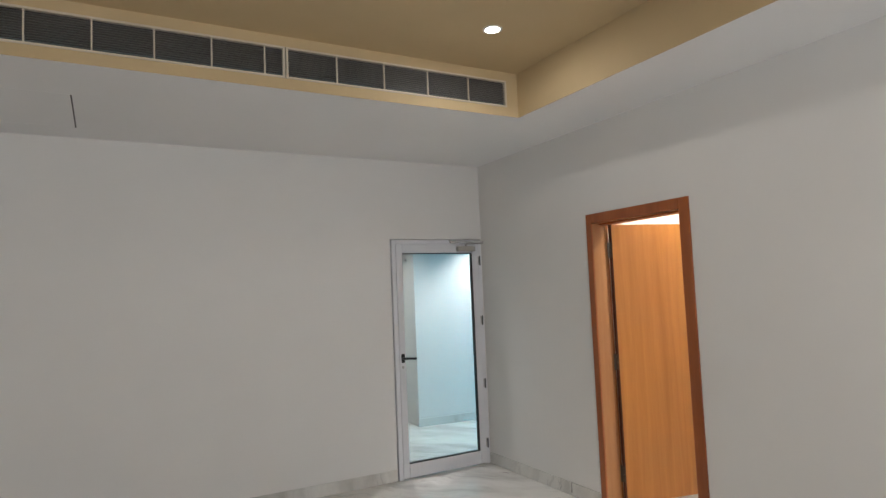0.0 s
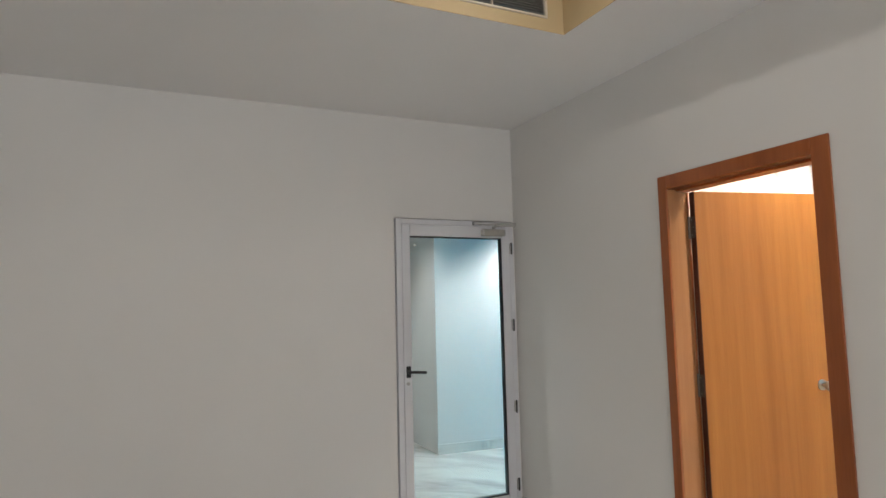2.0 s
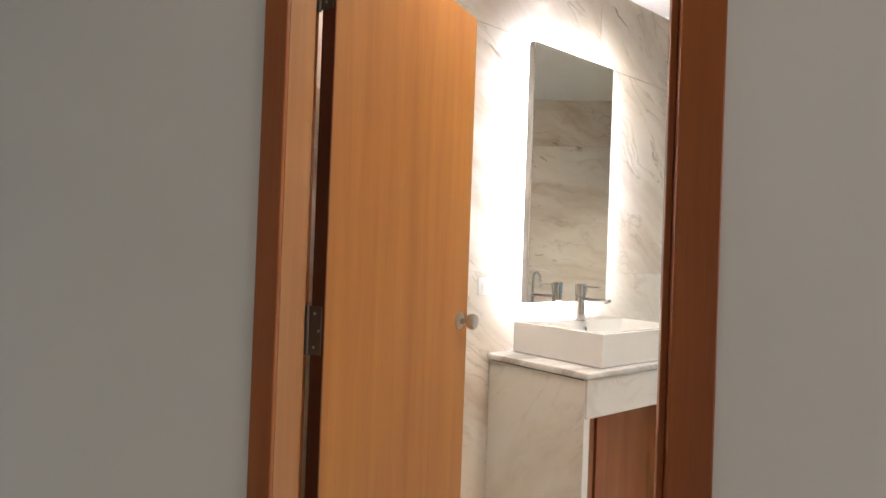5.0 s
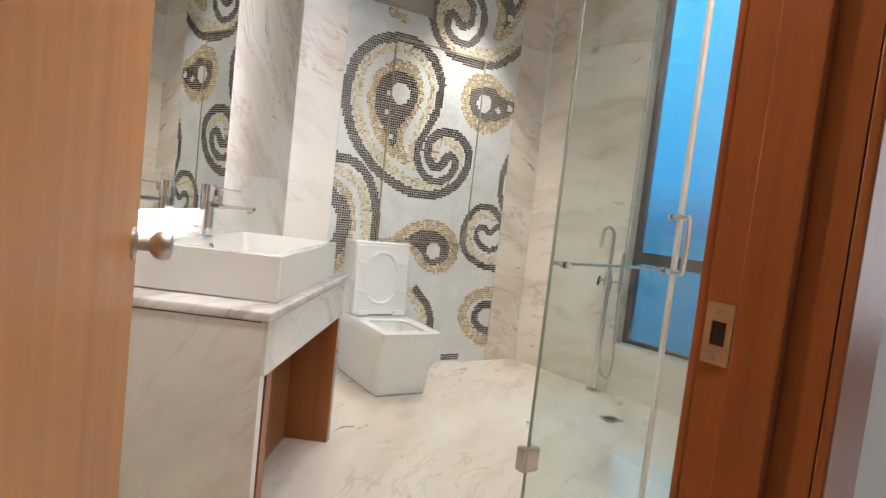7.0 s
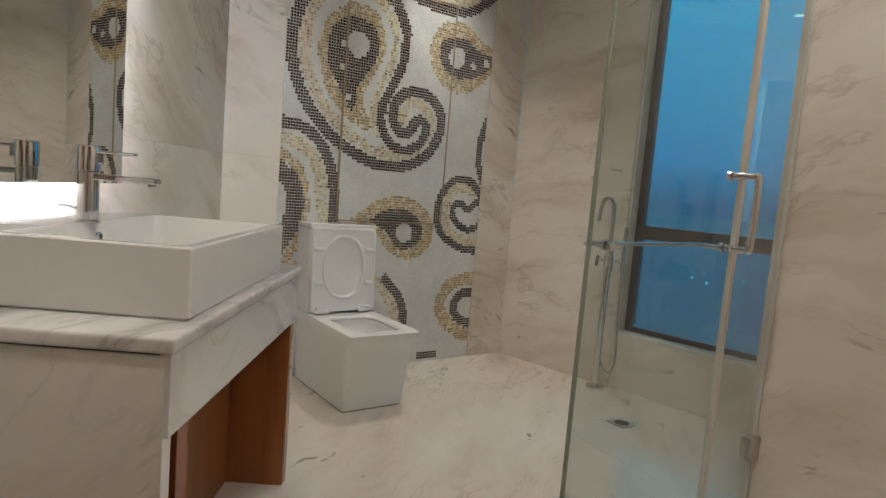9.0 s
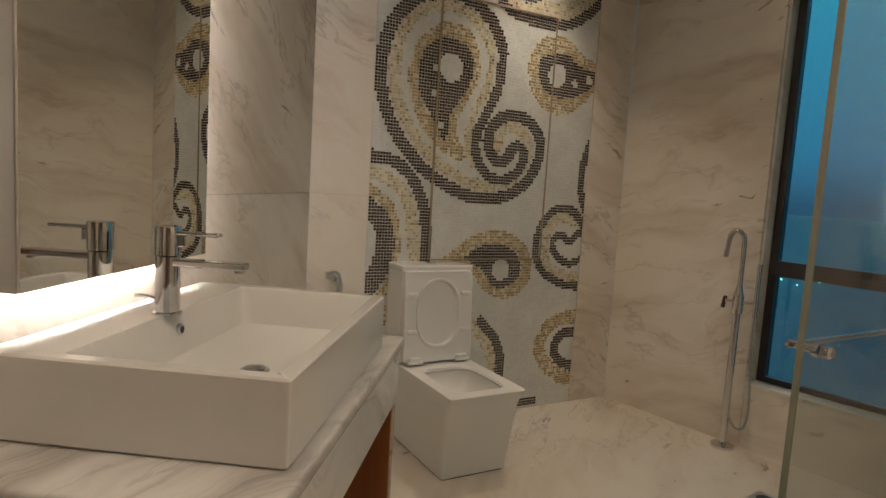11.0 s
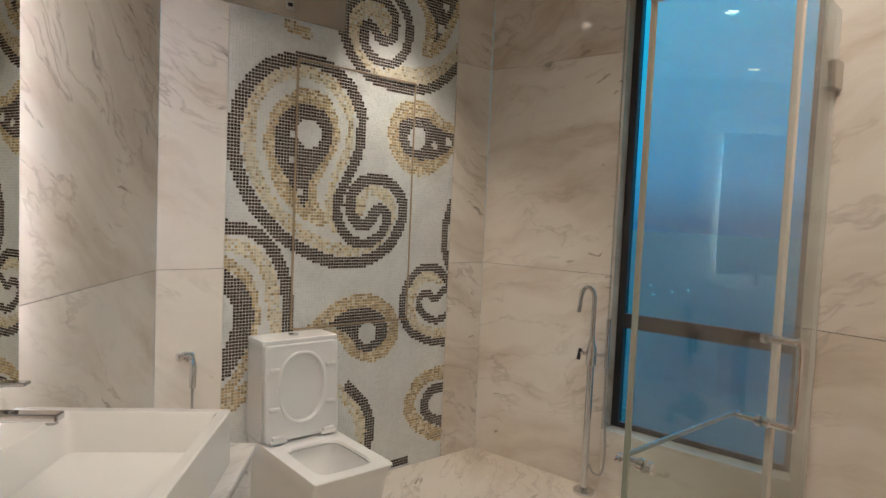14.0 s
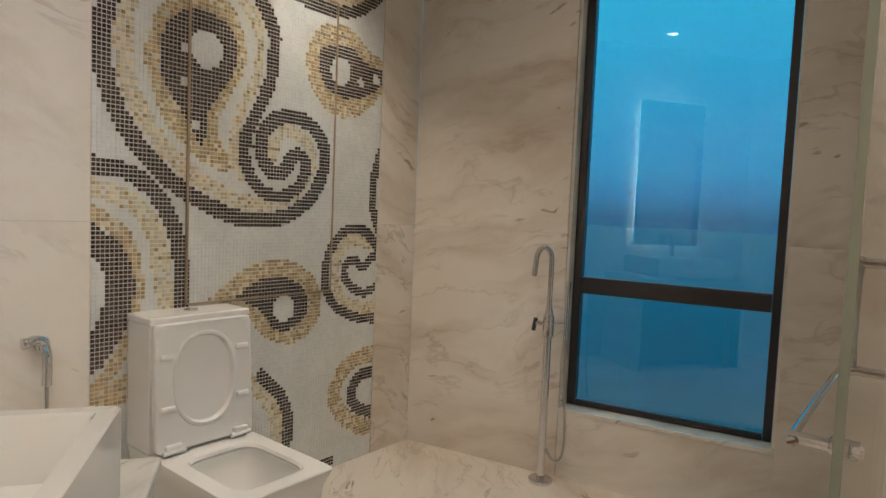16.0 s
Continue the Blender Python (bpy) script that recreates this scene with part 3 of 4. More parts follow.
def clad(name, a, b, label, splits, courses=COURSES, back=0.12):
    """A wall whose stone face runs from a to b (room on the right-hand side), with slabs as pieces."""
    a, b = Vector(a), Vector(b)
    d = (b - a).normalized()
    n = Vector((-d.y, d.x))
    length = (b - a).length

    def quad(s0, s1, o0, o1):
        return [tuple(a + d * s + n * o) for s, o in ((s0, o0), (s1, o0), (s1, o1), (s0, o1))]

    w = structure(name, prism(quad(0, length, 0.02, back), 0, BATH_CEIL + 0.06), GROUT, label)
    cuts = [0.0] + list(splits) + [length]
    for s0, s1 in zip(cuts, cuts[1:]):
        for z0, z1 in courses:
            part("slab", prism(quad(s0 + JOINT / 2, s1 - JOINT / 2, 0.0, 0.0195), z0, z1), MARBLE, w)
    return w


clad("wall_bath_north", (WX, -1.466), P_NW, "cream veined marble slab wall behind the door", (0.55,))
clad("wall_vanity", P_NW, P_NE, "cream veined marble slab wall behind the vanity", (1.25,))
MO_N, MO_S = -3.134, -4.50
clad("wall_mosaic_north", P_NE, (3.31, MO_N + 0.001), "cream marble strip beside the mosaic", ())
clad("wall_mosaic_south", (3.31, MO_S - 0.001), P_SE, "cream marble strip beside the mosaic", ())
clad("wall_shower", (1.2, -4.085), (WX, -4.085), "cream veined marble shower wall", (), back=0.12)
clad("wall_shower_return", P_SW, (1.2, -4.206), "cream veined marble wall end beside the window", ())
wr = tagged(new("wall_bath_west"), "cream veined marble slab wall beside the doorway", "wall", kind="structure")
for y0, y1 in ((-4.085, -3.24), (-3.24 + JOINT, DOOR_S - 0.002), (DOOR_N + 0.002, -1.468)):
    for z0, z1 in COURSES:
        part("slab", box(WX - 0.0195, WX, y0, y1, z0, z1), MARBLE, wr)
part("slab", box(WX - 0.0195, WX, DOOR_S, DOOR_N, DOOR_TOP + 0.002, BATH_CEIL), MARBLE, wr)

# window wall: stone below, beside and above the tall window
W0 = Vector(P_SE)
WN = Vector((-WIN_DIR.y, WIN_DIR.x))
if WN.y > 0:
    WN = -WN


def onwin(s, o=0.0):
    p = W0 + WIN_DIR * s + WN * o
    return (p.x, p.y)


WS0, WS1, WZ0, WZ1 = 0.86, 1.79, 0.345, 2.78
WLEN = (Vector(P_SW) - W0).length
ww = structure("wall_window", prism([onwin(0, 0.02), onwin(WS0, 0.02), onwin(WS0, 0.2), onwin(0, 0.2)], 0, BATH_CEIL), GROUT, "cream veined marble wall with a tall window")
for s0, s1, z0, z1 in ((WS1, WLEN + 0.1, 0, BATH_CEIL), (WS0, WS1, 0, WZ0 - 0.02), (WS0, WS1, WZ1, BATH_CEIL)):
    part("backing", prism([onwin(s0, 0.02), onwin(s1, 0.02), onwin(s1, 0.2), onwin(s0, 0.2)], z0, z1), GROUT, ww)
for s0, s1, zs in ((0, WS0, COURSES), (WS1, WLEN, COURSES), (WS0 + JOINT, WS1 - JOINT, ((0, WZ0 - 0.021), (WZ1, BATH_CEIL)))):
    for z0, z1 in zs:
        part("slab", prism([onwin(s0, 0), onwin(s1, 0), onwin(s1, 0.0195), onwin(s0, 0.0195)], z0, z1), MARBLE, ww)
part("sill", prism([onwin(WS0, -0.006), onwin(WS1, -0.006), onwin(WS1, 0.2), onwin(WS0, 0.2)], WZ0 - 0.02, WZ0, 0.002), MARBLE, ww)
part("reveal", prism([onwin(WS0, 0.0205), onwin(WS0 + 0.012, 0.0205), onwin(WS0 + 0.012, 0.2), onwin(WS0, 0.2)], WZ0 + 0.001, WZ1), MARBLE, ww)
part("reveal", prism([onwin(WS1 - 0.012, 0.0205), onwin(WS1, 0.0205), onwin(WS1, 0.2), onwin(WS1 - 0.012, 0.2)], WZ0 + 0.001, WZ1), MARBLE, ww)

win = tagged(new("window_1"), "tall black framed window with blue dusk beyond", "window", kind="structure")


def winbar(name, s0, s1, z0, z1, o0=0.09, o1=0.14):
    return part(name, prism([onwin(s0, o0), onwin(s1, o0), onwin(s1, o1), onwin(s0, o1)], z0, z1, 0.003), WIN_FRAME, win)


A0, A1 = WS0 + 0.013, WS1 - 0.013
winbar("frame", A0, A0 + 0.04, WZ0 + 0.002, WZ1 - 0.002)
winbar("frame", A1 - 0.035, A1, WZ0 + 0.002, WZ1 - 0.002)
winbar("frame", A0 + 0.041, A1 - 0.036, WZ0 + 0.002, WZ0 + 0.032)
winbar("frame", A0 + 0.041, A1 - 0.036, WZ1 - 0.04, WZ1 - 0.002)
winbar("transom", A0 + 0.041, A1 - 0.036, 0.905, 0.985, 0.085)
for z0, z1 in ((WZ0 + 0.033, 0.904), (0.986, WZ1 - 0.041)):
    p = part("pane", prism([onwin(A0 + 0.041, 0.113), onwin(A1 - 0.036, 0.113), onwin(A1 - 0.036, 0.119), onwin(A0 + 0.041, 0.119)], z0, z1), WINDOW_GLASS, win)
    p.visible_shadow = False
sea = bmesh.new()
sv = [sea.verts.new(c) for c in ((-4000, -4000, -60), (4000, -4000, -60), (4000, -8, -60), (-4000, -8, -60))]
sea.faces.new(sv)
dl = bmesh.new()
for az, far, up in ((-58.3, 560, 0), (-59.2, 585, 2), (-59.5, 540, -1), (-61.0, 565, 0), (-62.3, 575, 1)):
    c = Vector((far * math.cos(radians(az)), far * math.sin(radians(az)), -57 + up))
    bmesh.ops.create_icosphere(dl, subdivisions=1, radius=0.55, matrix=Matrix.Translation(c))
tagged(part("shore_lights", dl, glow("shore_light", (1.0, 0.97, 0.92), 30.0)), "tiny white shore lights far across the water", "lights", kind="stuff")
structure("water", sea, SEA, "dark sea reaching the dusk horizon", "sea")

# ---- ceiling hatch hanging open ----
ht = thing("ceiling_hatch", "pale board ceiling hatch hanging open from its hinge, shade in its colour", "ceiling hatch", (HX1 - 0.004, 0, BATH_CEIL))
part("board", box(-0.018, 0, HY0 + 0.004, HY1 - 0.004, -0.505, 0.0, 0.002), HATCH_SHADED, ht)
part("rim", box(-0.0225, -0.0185, HY0 + 0.02, HY1 - 0.02, -0.49, -0.02, 0.001), HATCH_SHADED, ht)
la = part("latch", box(-0.030, -0.0225, -3.36, -3.32, -0.475, -0.435, 0.002), GREY_METAL, ht)
part("latch_key", box(-0.034, -0.030, -3.352, -3.328, -0.463, -0.447, 0.001), BLACK, la)

# ---- mosaic wall ----
mos = structure("wall_mosaic", box(3.3125, 3.43, MO_S, MO_N, 0, BATH_CEIL + 0.06), TILE_GROUT, "glass mosaic wall with dark and gold paisley swirls")
CELL = 0.0155
COLS, ROWS = int((MO_N - MO_S) / CELL), int(BATH_CEIL / CELL)
gx, gz = np.meshgrid((np.arange(COLS) + 0.5) * CELL, (np.arange(ROWS) + 0.5) * CELL)
grid = np.zeros((ROWS, COLS), int)
speck = np.random.rand(ROWS, COLS)


def stroke(pts, width, tone, share=1.0):
    """Lays a ribbon of tiles of one tone along a smooth line (metres across, metres up)."""
    line = [(p.x, p.y) for p in smooth_line([(a, b, 0) for a, b in pts], 5)]
    d = np.full(grid.shape, 9.0)
    for (ax, az), (bx, bz) in zip(line, line[1:]):
        l2 = max((bx - ax) ** 2 + (bz - az) ** 2, 1e-9)
        t = np.clip(((gx - ax) * (bx - ax) + (gz - az) * (bz - az)) / l2, 0, 1)
        d = np.minimum(d, np.hypot(gx - ax - t * (bx - ax), gz - az - t * (bz - az)))
    grid[(d < width / 2) & (speck < share)] = tone


def fill(pts, tone):
    line = [(p.x, p.y) for p in smooth_line([(a, b, 0) for a, b in pts + pts[:1]], 5)]
    inside = np.zeros(grid.shape, bool)
    for (ax, az), (bx, bz) in zip(line, line[1:]):
        if az != bz:
            cross = ((az > gz) != (bz > gz)) & (gx < (bx - ax) * (gz - az) / (bz - az) + ax)
            inside ^= cross
    grid[inside] = tone


def dot(c, r, tone=0):
    grid[np.hypot(gx - c[0], gz - c[1]) < r] = tone


# the large paisley with its curl: 1 cream, 2 gold, 3 dark
stroke([(0.62, 2.02), (0.53, 2.12), (0.37, 2.15), (0.21, 2.09), (0.12, 1.96), (0.1, 1.81), (0.13, 1.66), (0.23, 1.49), (0.39, 1.36), (0.59, 1.28), (0.8, 1.3), (0.91, 1.42), (0.92, 1.54), (0.81, 1.6), (0.73, 1.56), (0.72, 1.49)], 0.064, 1, 0.94)
stroke([(0.549, 2.107), (0.632, 2.039), (0.651, 1.915), (0.632, 1.784), (0.568, 1.66), (0.541, 1.556), (0.536, 1.467), (0.583, 1.38)], 0.045, 1, 0.94)
fill([(0.358, 2.079), (0.493, 2.063), (0.552, 1.996), (0.583, 1.903), (0.572, 1.8), (0.482, 1.637), (0.463, 1.548), (0.523, 1.428), (0.488, 1.398), (0.37, 1.448), (0.266, 1.54), (0.221, 1.628), (0.177, 1.759), (0.179, 1.827), (0.222, 1.96)], 2)
fill([(0.359, 2.008), (0.481, 1.981), (0.532, 1.93), (0.541, 1.845), (0.515, 1.766), (0.427, 1.63), (0.415, 1.543), (0.396, 1.486), (0.355, 1.549), (0.251, 1.702), (0.227, 1.779), (0.241, 1.885), (0.284, 1.951)], 3)
dot((0.411, 1.858), 0.07)
dot((0.321, 1.842), 0.016)
dot((0.323, 1.718), 0.016)
dot((0.372, 1.565), 0.022)
stroke([(0.72, 1.98), (0.65, 2.11), (0.52, 2.2), (0.35, 2.21), (0.19, 2.15), (0.08, 2.02), (0.03, 1.84), (0.04, 1.7), (0.11, 1.53), (0.25, 1.37), (0.41, 1.27), (0.6, 1.21), (0.81, 1.23), (0.96, 1.35), (1.01, 1.5), (0.95, 1.62), (0.81, 1.66), (0.7, 1.61), (0.66, 1.51), (0.71, 1.42), (0.78, 1.42), (0.81, 1.47)], 0.066, 3)
stroke([(0.72, 1.98), (0.71, 1.82), (0.65, 1.67), (0.59, 1.55), (0.59, 1.44), (0.66, 1.34), (0.77, 1.31), (0.87, 1.37), (0.9, 1.47), (0.85, 1.5), (0.81, 1.47)], 0.058, 3)
# drop at the upper edge
fill([(0.99, 2.1), (1.14, 2.12), (1.26, 2.05), (1.39, 2), (1.39, 1.9), (1.3, 1.78), (1.16, 1.7), (1.01, 1.72), (0.91, 1.82), (0.89, 1.95), (0.93, 2.05)], 2)
fill([(1.01, 2.01), (1.15, 2.03), (1.25, 1.98), (1.38, 1.96), (1.36, 1.89), (1.23, 1.81), (1.1, 1.79), (1, 1.83), (0.96, 1.91), (0.96, 1.97)], 3)
dot((1.09, 1.91), 0.062)
dot((1.22, 1.88), 0.022)
dot((1.32, 1.91), 0.024)
# partial swirl at the other edge
stroke([(-0.01, 1.31), (0.13, 1.27), (0.22, 1.16), (0.25, 0.98), (0.27, 0.89)], 0.07, 1, 0.94)
stroke([(-0.01, 1.23), (0.1, 1.16), (0.15, 1.03), (0.15, 0.89), (0.1, 0.72), (0.02, 0.61)], 0.05, 2)
stroke([(-0.01, 1.14), (0.07, 1.07), (0.1, 0.96), (0.07, 0.83), (-0, 0.72)], 0.1, 3)
stroke([(0.02, 0.54), (0.12, 0.6)], 0.09, 2)
stroke([(-0.01, 1.39), (0.14, 1.36), (0.25, 1.26), (0.31, 1.11), (0.33, 0.88)], 0.062, 3)
# lower drop
fill([(0.44, 0.89), (0.57, 0.99), (0.73, 1.04), (0.88, 1.01), (0.99, 0.91), (1.01, 0.79), (0.94, 0.68), (0.8, 0.66), (0.68, 0.72), (0.61, 0.81)], 2)
fill([(0.56, 0.89), (0.68, 0.96), (0.83, 0.95), (0.92, 0.88), (0.93, 0.79), (0.84, 0.72), (0.75, 0.73), (0.69, 0.81)], 3)
dot((0.8, 0.82), 0.06)
# small curl and half rings
stroke([(1.31, 1.11), (1.19, 1.12), (1.1, 1.05), (1.09, 0.92), (1.16, 0.8), (1.39, 0.76)], 0.075, 1, 0.94)
stroke([(1.38, 0.88), (1.28, 0.85), (1.17, 0.91), (1.15, 0.99), (1.21, 1.02), (1.27, 0.98), (1.31, 1.01), (1.37, 1.05)], 0.045, 3)
stroke([(1.36, 1.09), (1.28, 1.16), (1.15, 1.16), (1.06, 1.07), (1.03, 0.92), (1.1, 0.8), (1.24, 0.73), (1.39, 0.71)], 0.05, 3)
stroke([(1.37, 0.53), (1.22, 0.51), (1.13, 0.43), (1.11, 0.34), (1.18, 0.24), (1.3, 0.16), (1.4, 0.14)], 0.085, 2)
stroke([(1.37, 0.43), (1.28, 0.43), (1.22, 0.35), (1.26, 0.27), (1.39, 0.21)], 0.06, 3)
stroke([(1.39, 1.6), (1.33, 1.43), (1.33, 1.28), (1.38, 1.15)], 0.05, 3)
stroke([(0.64, 0.52), (0.75, 0.39), (0.79, 0.23)], 0.07, 1, 0.94)
stroke([(0.69, 0.54), (0.79, 0.43), (0.84, 0.3), (0.83, 0.18)], 0.055, 3)
stroke([(0.98, 0.04), (1.09, 0.04)], 0.05, 3)
# upper paisley
stroke([(1.41, 2.48), (1.25, 2.31), (1, 2.24), (0.78, 2.27), (0.66, 2.38), (0.67, 2.51), (0.77, 2.56), (0.83, 2.52), (0.83, 2.45)], 0.1, 1, 0.94)
fill([(0.99, 2.84), (1.04, 2.69), (1.12, 2.56), (1.1, 2.38), (1.24, 2.42), (1.36, 2.65), (1.41, 2.83)], 2)
fill([(1.04, 2.87), (1.09, 2.7), (1.19, 2.57), (1.18, 2.46), (1.28, 2.59), (1.35, 2.75), (1.37, 2.9)], 3)
dot((1.21, 2.81), 0.08)
dot((1.26, 2.68), 0.024)
dot((1.23, 2.55), 0.024)
stroke([(1.44, 2.56), (1.38, 2.38), (1.18, 2.21), (0.95, 2.17), (0.73, 2.21), (0.6, 2.36), (0.6, 2.5), (0.69, 2.6), (0.81, 2.62), (0.9, 2.55), (0.9, 2.44), (0.82, 2.4), (0.77, 2.46)], 0.055, 3)
stroke([(0.87, 2.83), (0.91, 2.67), (1, 2.54), (0.99, 2.39), (0.9, 2.29), (0.77, 2.3), (0.71, 2.39), (0.73, 2.46), (0.78, 2.45)], 0.055, 3)
stroke([(0.29, 2.36), (0.39, 2.34)], 0.06, 2)
grid[(grid == 2) & (speck > 0.74)] = 1
grid[(grid == 1) & (speck > 0.30) & (speck < 0.46)] = 2
TONES = (T_WHITE, T_CREAM, T_TAN, T_DARK)
tile_mesh = [mesh_of("tile", box(0, 0.0028, -CELL / 2 + 0.0013, CELL / 2 - 0.0013, -CELL / 2 + 0.0015, CELL / 2 - 0.0015), m) for m in TONES]
single = []
tile_bm = {tone: ([], []) for tone in range(4)}
for r in range(ROWS):
    for c in range(COLS):
        if 87 <= r < 90:
            single.append((int(grid[r, c]), 3.3105 + 0.0008 * speck[r, c], MO_N - (c + 0.5) * CELL, (r + 0.5) * CELL))
            continue
        vs, fs = tile_bm[int(grid[r, c])]
        y0, y1 = MO_N - c * CELL - 0.0013, MO_N - (c + 1) * CELL + 0.0013
        z0, z1 = r * CELL + 0.0015, (r + 1) * CELL - 0.0015
        x = 3.3105 + 0.0008 * speck[r, c]
        i = len(vs)
        vs += [(x, y0, z0), (x, y1, z0), (x, y1, z1), (x, y0, z1), (3.3135, y0, z0), (3.3135, y1, z0), (3.3135, y1, z1), (3.3135, y0, z1)]
        fs += [(i, i + 1, i + 2, i + 3), (i, i + 4, i + 5, i + 1), (i + 1, i + 5, i + 6, i + 2), (i + 2, i + 6, i + 7, i + 3), (i + 3, i + 7, i + 4, i)]
for tone, material, lab in ((0, T_WHITE, "white glass mosaic tiles"), (1, T_CREAM, "cream mosaic tiles"), (2, T_TAN, "gold mosaic tiles"), (3, T_DARK, "dark brown mosaic tiles")):
    me = bpy.data.meshes.new("tiles")
    me.from_pydata(tile_bm[tone][0], [], tile_bm[tone][1])
    me.materials.append(material)
    tl = new("tiles", me)
    tl.parent = mos
    tagged(tl, lab, kind="stuff")
PY0, PY1, PZ0, PZ1 = -4.195, -3.475, 0.88, 2.21
for b in (box(3.305, 3.312, PY1 - 0.005, PY1 + 0.005, PZ0, PZ1), box(3.305, 3.312, PY0 - 0.003, PY0 + 0.003, PZ0, PZ1), box(3.305, 3.312, PY0 + 0.004, PY1 - 0.006, PZ1 - 0.004, PZ1 + 0.004), box(3.305, 3.312, PY0 + 0.004, PY1 - 0.006, PZ0 - 0.004, PZ0 + 0.004)):
    part("panel_trim", b, BRASS, mos, "thin bronze edge of an access panel")

# ---- vanity ----
vt = thing("vanity_cabinet", "marble clad vanity base with open wooden niche", "vanity")
CT0, CT1 = 0.765, 0.797
SWc, SEc = van(0, 0), van(1.07, -0.012)
NEc, NWc = van(1.07, VAN_WALL_V - 0.003), van(0, VAN_WALL_V - 0.003)
wdir = (Vector(NWc) - Vector(SWc)).normalized()


def west(t, off=0.0):
    p = Vector(SWc) + wdir * t + U * off
    return (p.x, p.y)


WL = (Vector(NWc) - Vector(SWc)).length - 0.004
part("end_panel", prism([west(0.022, 0.012), west(WL, 0.012), west(WL, 0.032), west(0.022, 0.034)], 0, CT0 - 0.005), PANEL_MARBLE, vt, "cream marble end panel")
# dark filler puts the shade of the gap below the worktop
part("shadow_joint", prism([west(0.026, 0.016), west(WL, 0.016), west(WL, 0.030), west(0.026, 0.030)], CT0 - 0.0049, CT0 - 0.0003), GRILLE_DARK, vt, "dark filler drawn as the shaded gap under the worktop")
part("end_edge", prism([west(0.020, 0.012), west(0.020, 0.05), west(0.0215, 0.05), west(0.0215, 0.012)], 0, 0.60), CERAMIC, vt)
part("apron", prism([van(0.014, 0.010), van(1.055, 0.0), van(1.055, 0.022), van(0.014, 0.032)], 0.60, CT0 - 0.001, 0.002), COUNTER_MARBLE, vt, "white marble apron")
part("niche_side", prism([west(0.028, 0.036), west(WL, 0.034), west(WL, 0.052), west(0.028, 0.056)], 0, 0.598), CAB_WOOD, vt)
part("niche_side", prism([van(1.02, 0.01), van(1.04, 0.01), van(1.04, 0.58), van(1.02, 0.58)], 0, 0.598), CAB_WOOD, vt)
part("niche_back", prism([van(0.06, 0.21), van(1.018, 0.21), van(1.018, 0.228), van(0.06, 0.228)], 0, 0.598), CAB_WOOD, vt)
# added strip that draws the dark upright line inside the niche's west edge
part("niche_strip", prism([van(0.128, 0.038), van(0.186, 0.038), van(0.186, 0.054), van(0.128, 0.054)], 0, 0.598, 0.002), FRAME_WOOD, vt)
part("end_panel", prism([van(1.041, 0.005), van(1.060, 0.005), van(1.060, 0.598), van(1.041, 0.598)], 0, CT0 - 0.001), MARBLE, vt)
part("top_board", prism([van(0.12, 0.035), van(1.018, 0.035), van(1.018, 0.56), van(0.20, 0.56)], 0.70, 0.72), CAB_WOOD, vt)
ctop = tagged(part("worktop", prism([SWc, SEc, NEc, NWc], CT0, CT1, 0.008), COUNTER_MARBLE, smooth=True), "white grey-veined marble vanity top with rounded edge", "worktop")

ba = thing("washbasin", "square white ceramic vessel basin on the marble top", "washbasin", (*van(0.136, 0.027), CT1), ANG)
BW, BD, BH = 0.77, 0.535, 0.152
rings = [oval(BW / 2, BD / 2, BW / 2 - 0.006, BD / 2 - 0.006, 0, 120, 64), oval(BW / 2, BD / 2, BW / 2, BD / 2, 0.006, 120, 64), oval(BW / 2, BD / 2, BW / 2, BD / 2, BH - 0.004, 120, 64), oval(BW / 2, BD / 2, BW / 2 - 0.004, BD / 2 - 0.004, BH, 120, 64)]
CY = 0.215
rings += [oval(BW / 2, CY, BW / 2 - 0.028, 0.187, BH, 60, 64), oval(BW / 2, CY, BW / 2 - 0.033, 0.183, BH - 0.006, 40, 64), oval(BW / 2, CY, BW / 2 - 0.055, 0.168, 0.055, 18, 64), oval(BW / 2, CY, BW / 2 - 0.12, 0.12, 0.036, 8, 64), oval(BW / 2, CY, 0.05, 0.04, 0.03, 2, 64)]
part("bowl", loft(rings), CERAMIC, ba, smooth=True)
dr = part("drain", lathe([(0.034, 0.029), (0.034, 0.034), (0.026, 0.036)], 28, pose(BW / 2, CY, 0)), CHROME, ba, "chrome waste", smooth=True)
part("drain_cap", lathe([(0.022, 0.036), (0.024, 0.041), (0.012, 0.044)], 28, pose(BW / 2, CY, 0)), CHROME, dr, smooth=True)
part("overflow", loft([[(BW / 2 + r * math.cos(k * math.pi / 10), CY + y, 0.112 + r * math.sin(k * math.pi / 10)) for k in range(20)] for r, y in ((0.013, 0.183), (0.013, 0.172), (0.009, 0.170))]), CHROME, ba, "chrome overflow ring", smooth=True)
part("overflow_hole", loft([[(BW / 2 + r * math.cos(k * math.pi / 8), CY + y, 0.112 + r * math.sin(k * math.pi / 8)) for k in range(16)] for r, y in ((0.0085, 0.171), (0.0085, 0.1695))]), BLACK, ba)

fa = thing("basin_mixer", "tall chrome single-lever basin mixer on the basin ledge", "tap", (*van(0.136 + 0.357, 0.027 + 0.405), CT1 + BH), ANG)
part("base_ring", lathe([(0.031, 0), (0.031, 0.004), (0.027, 0.007)], 32), CHROME, fa, smooth=True)
part("body", lathe([(0.0255, 0.005), (0.0255, 0.128)], 32), CHROME, fa, smooth=True)
part("cartridge", lathe([(0.0255, 0.1295), (0.0275, 0.131), (0.0275, 0.190), (0.0255, 0.194)], 32), CHROME, fa, smooth=True)
sp_ = part("spout", box(-0.017, 0.017, -0.178, -0.012, 0.108, 0.124, 0.004, seg=3), CHROME, fa)
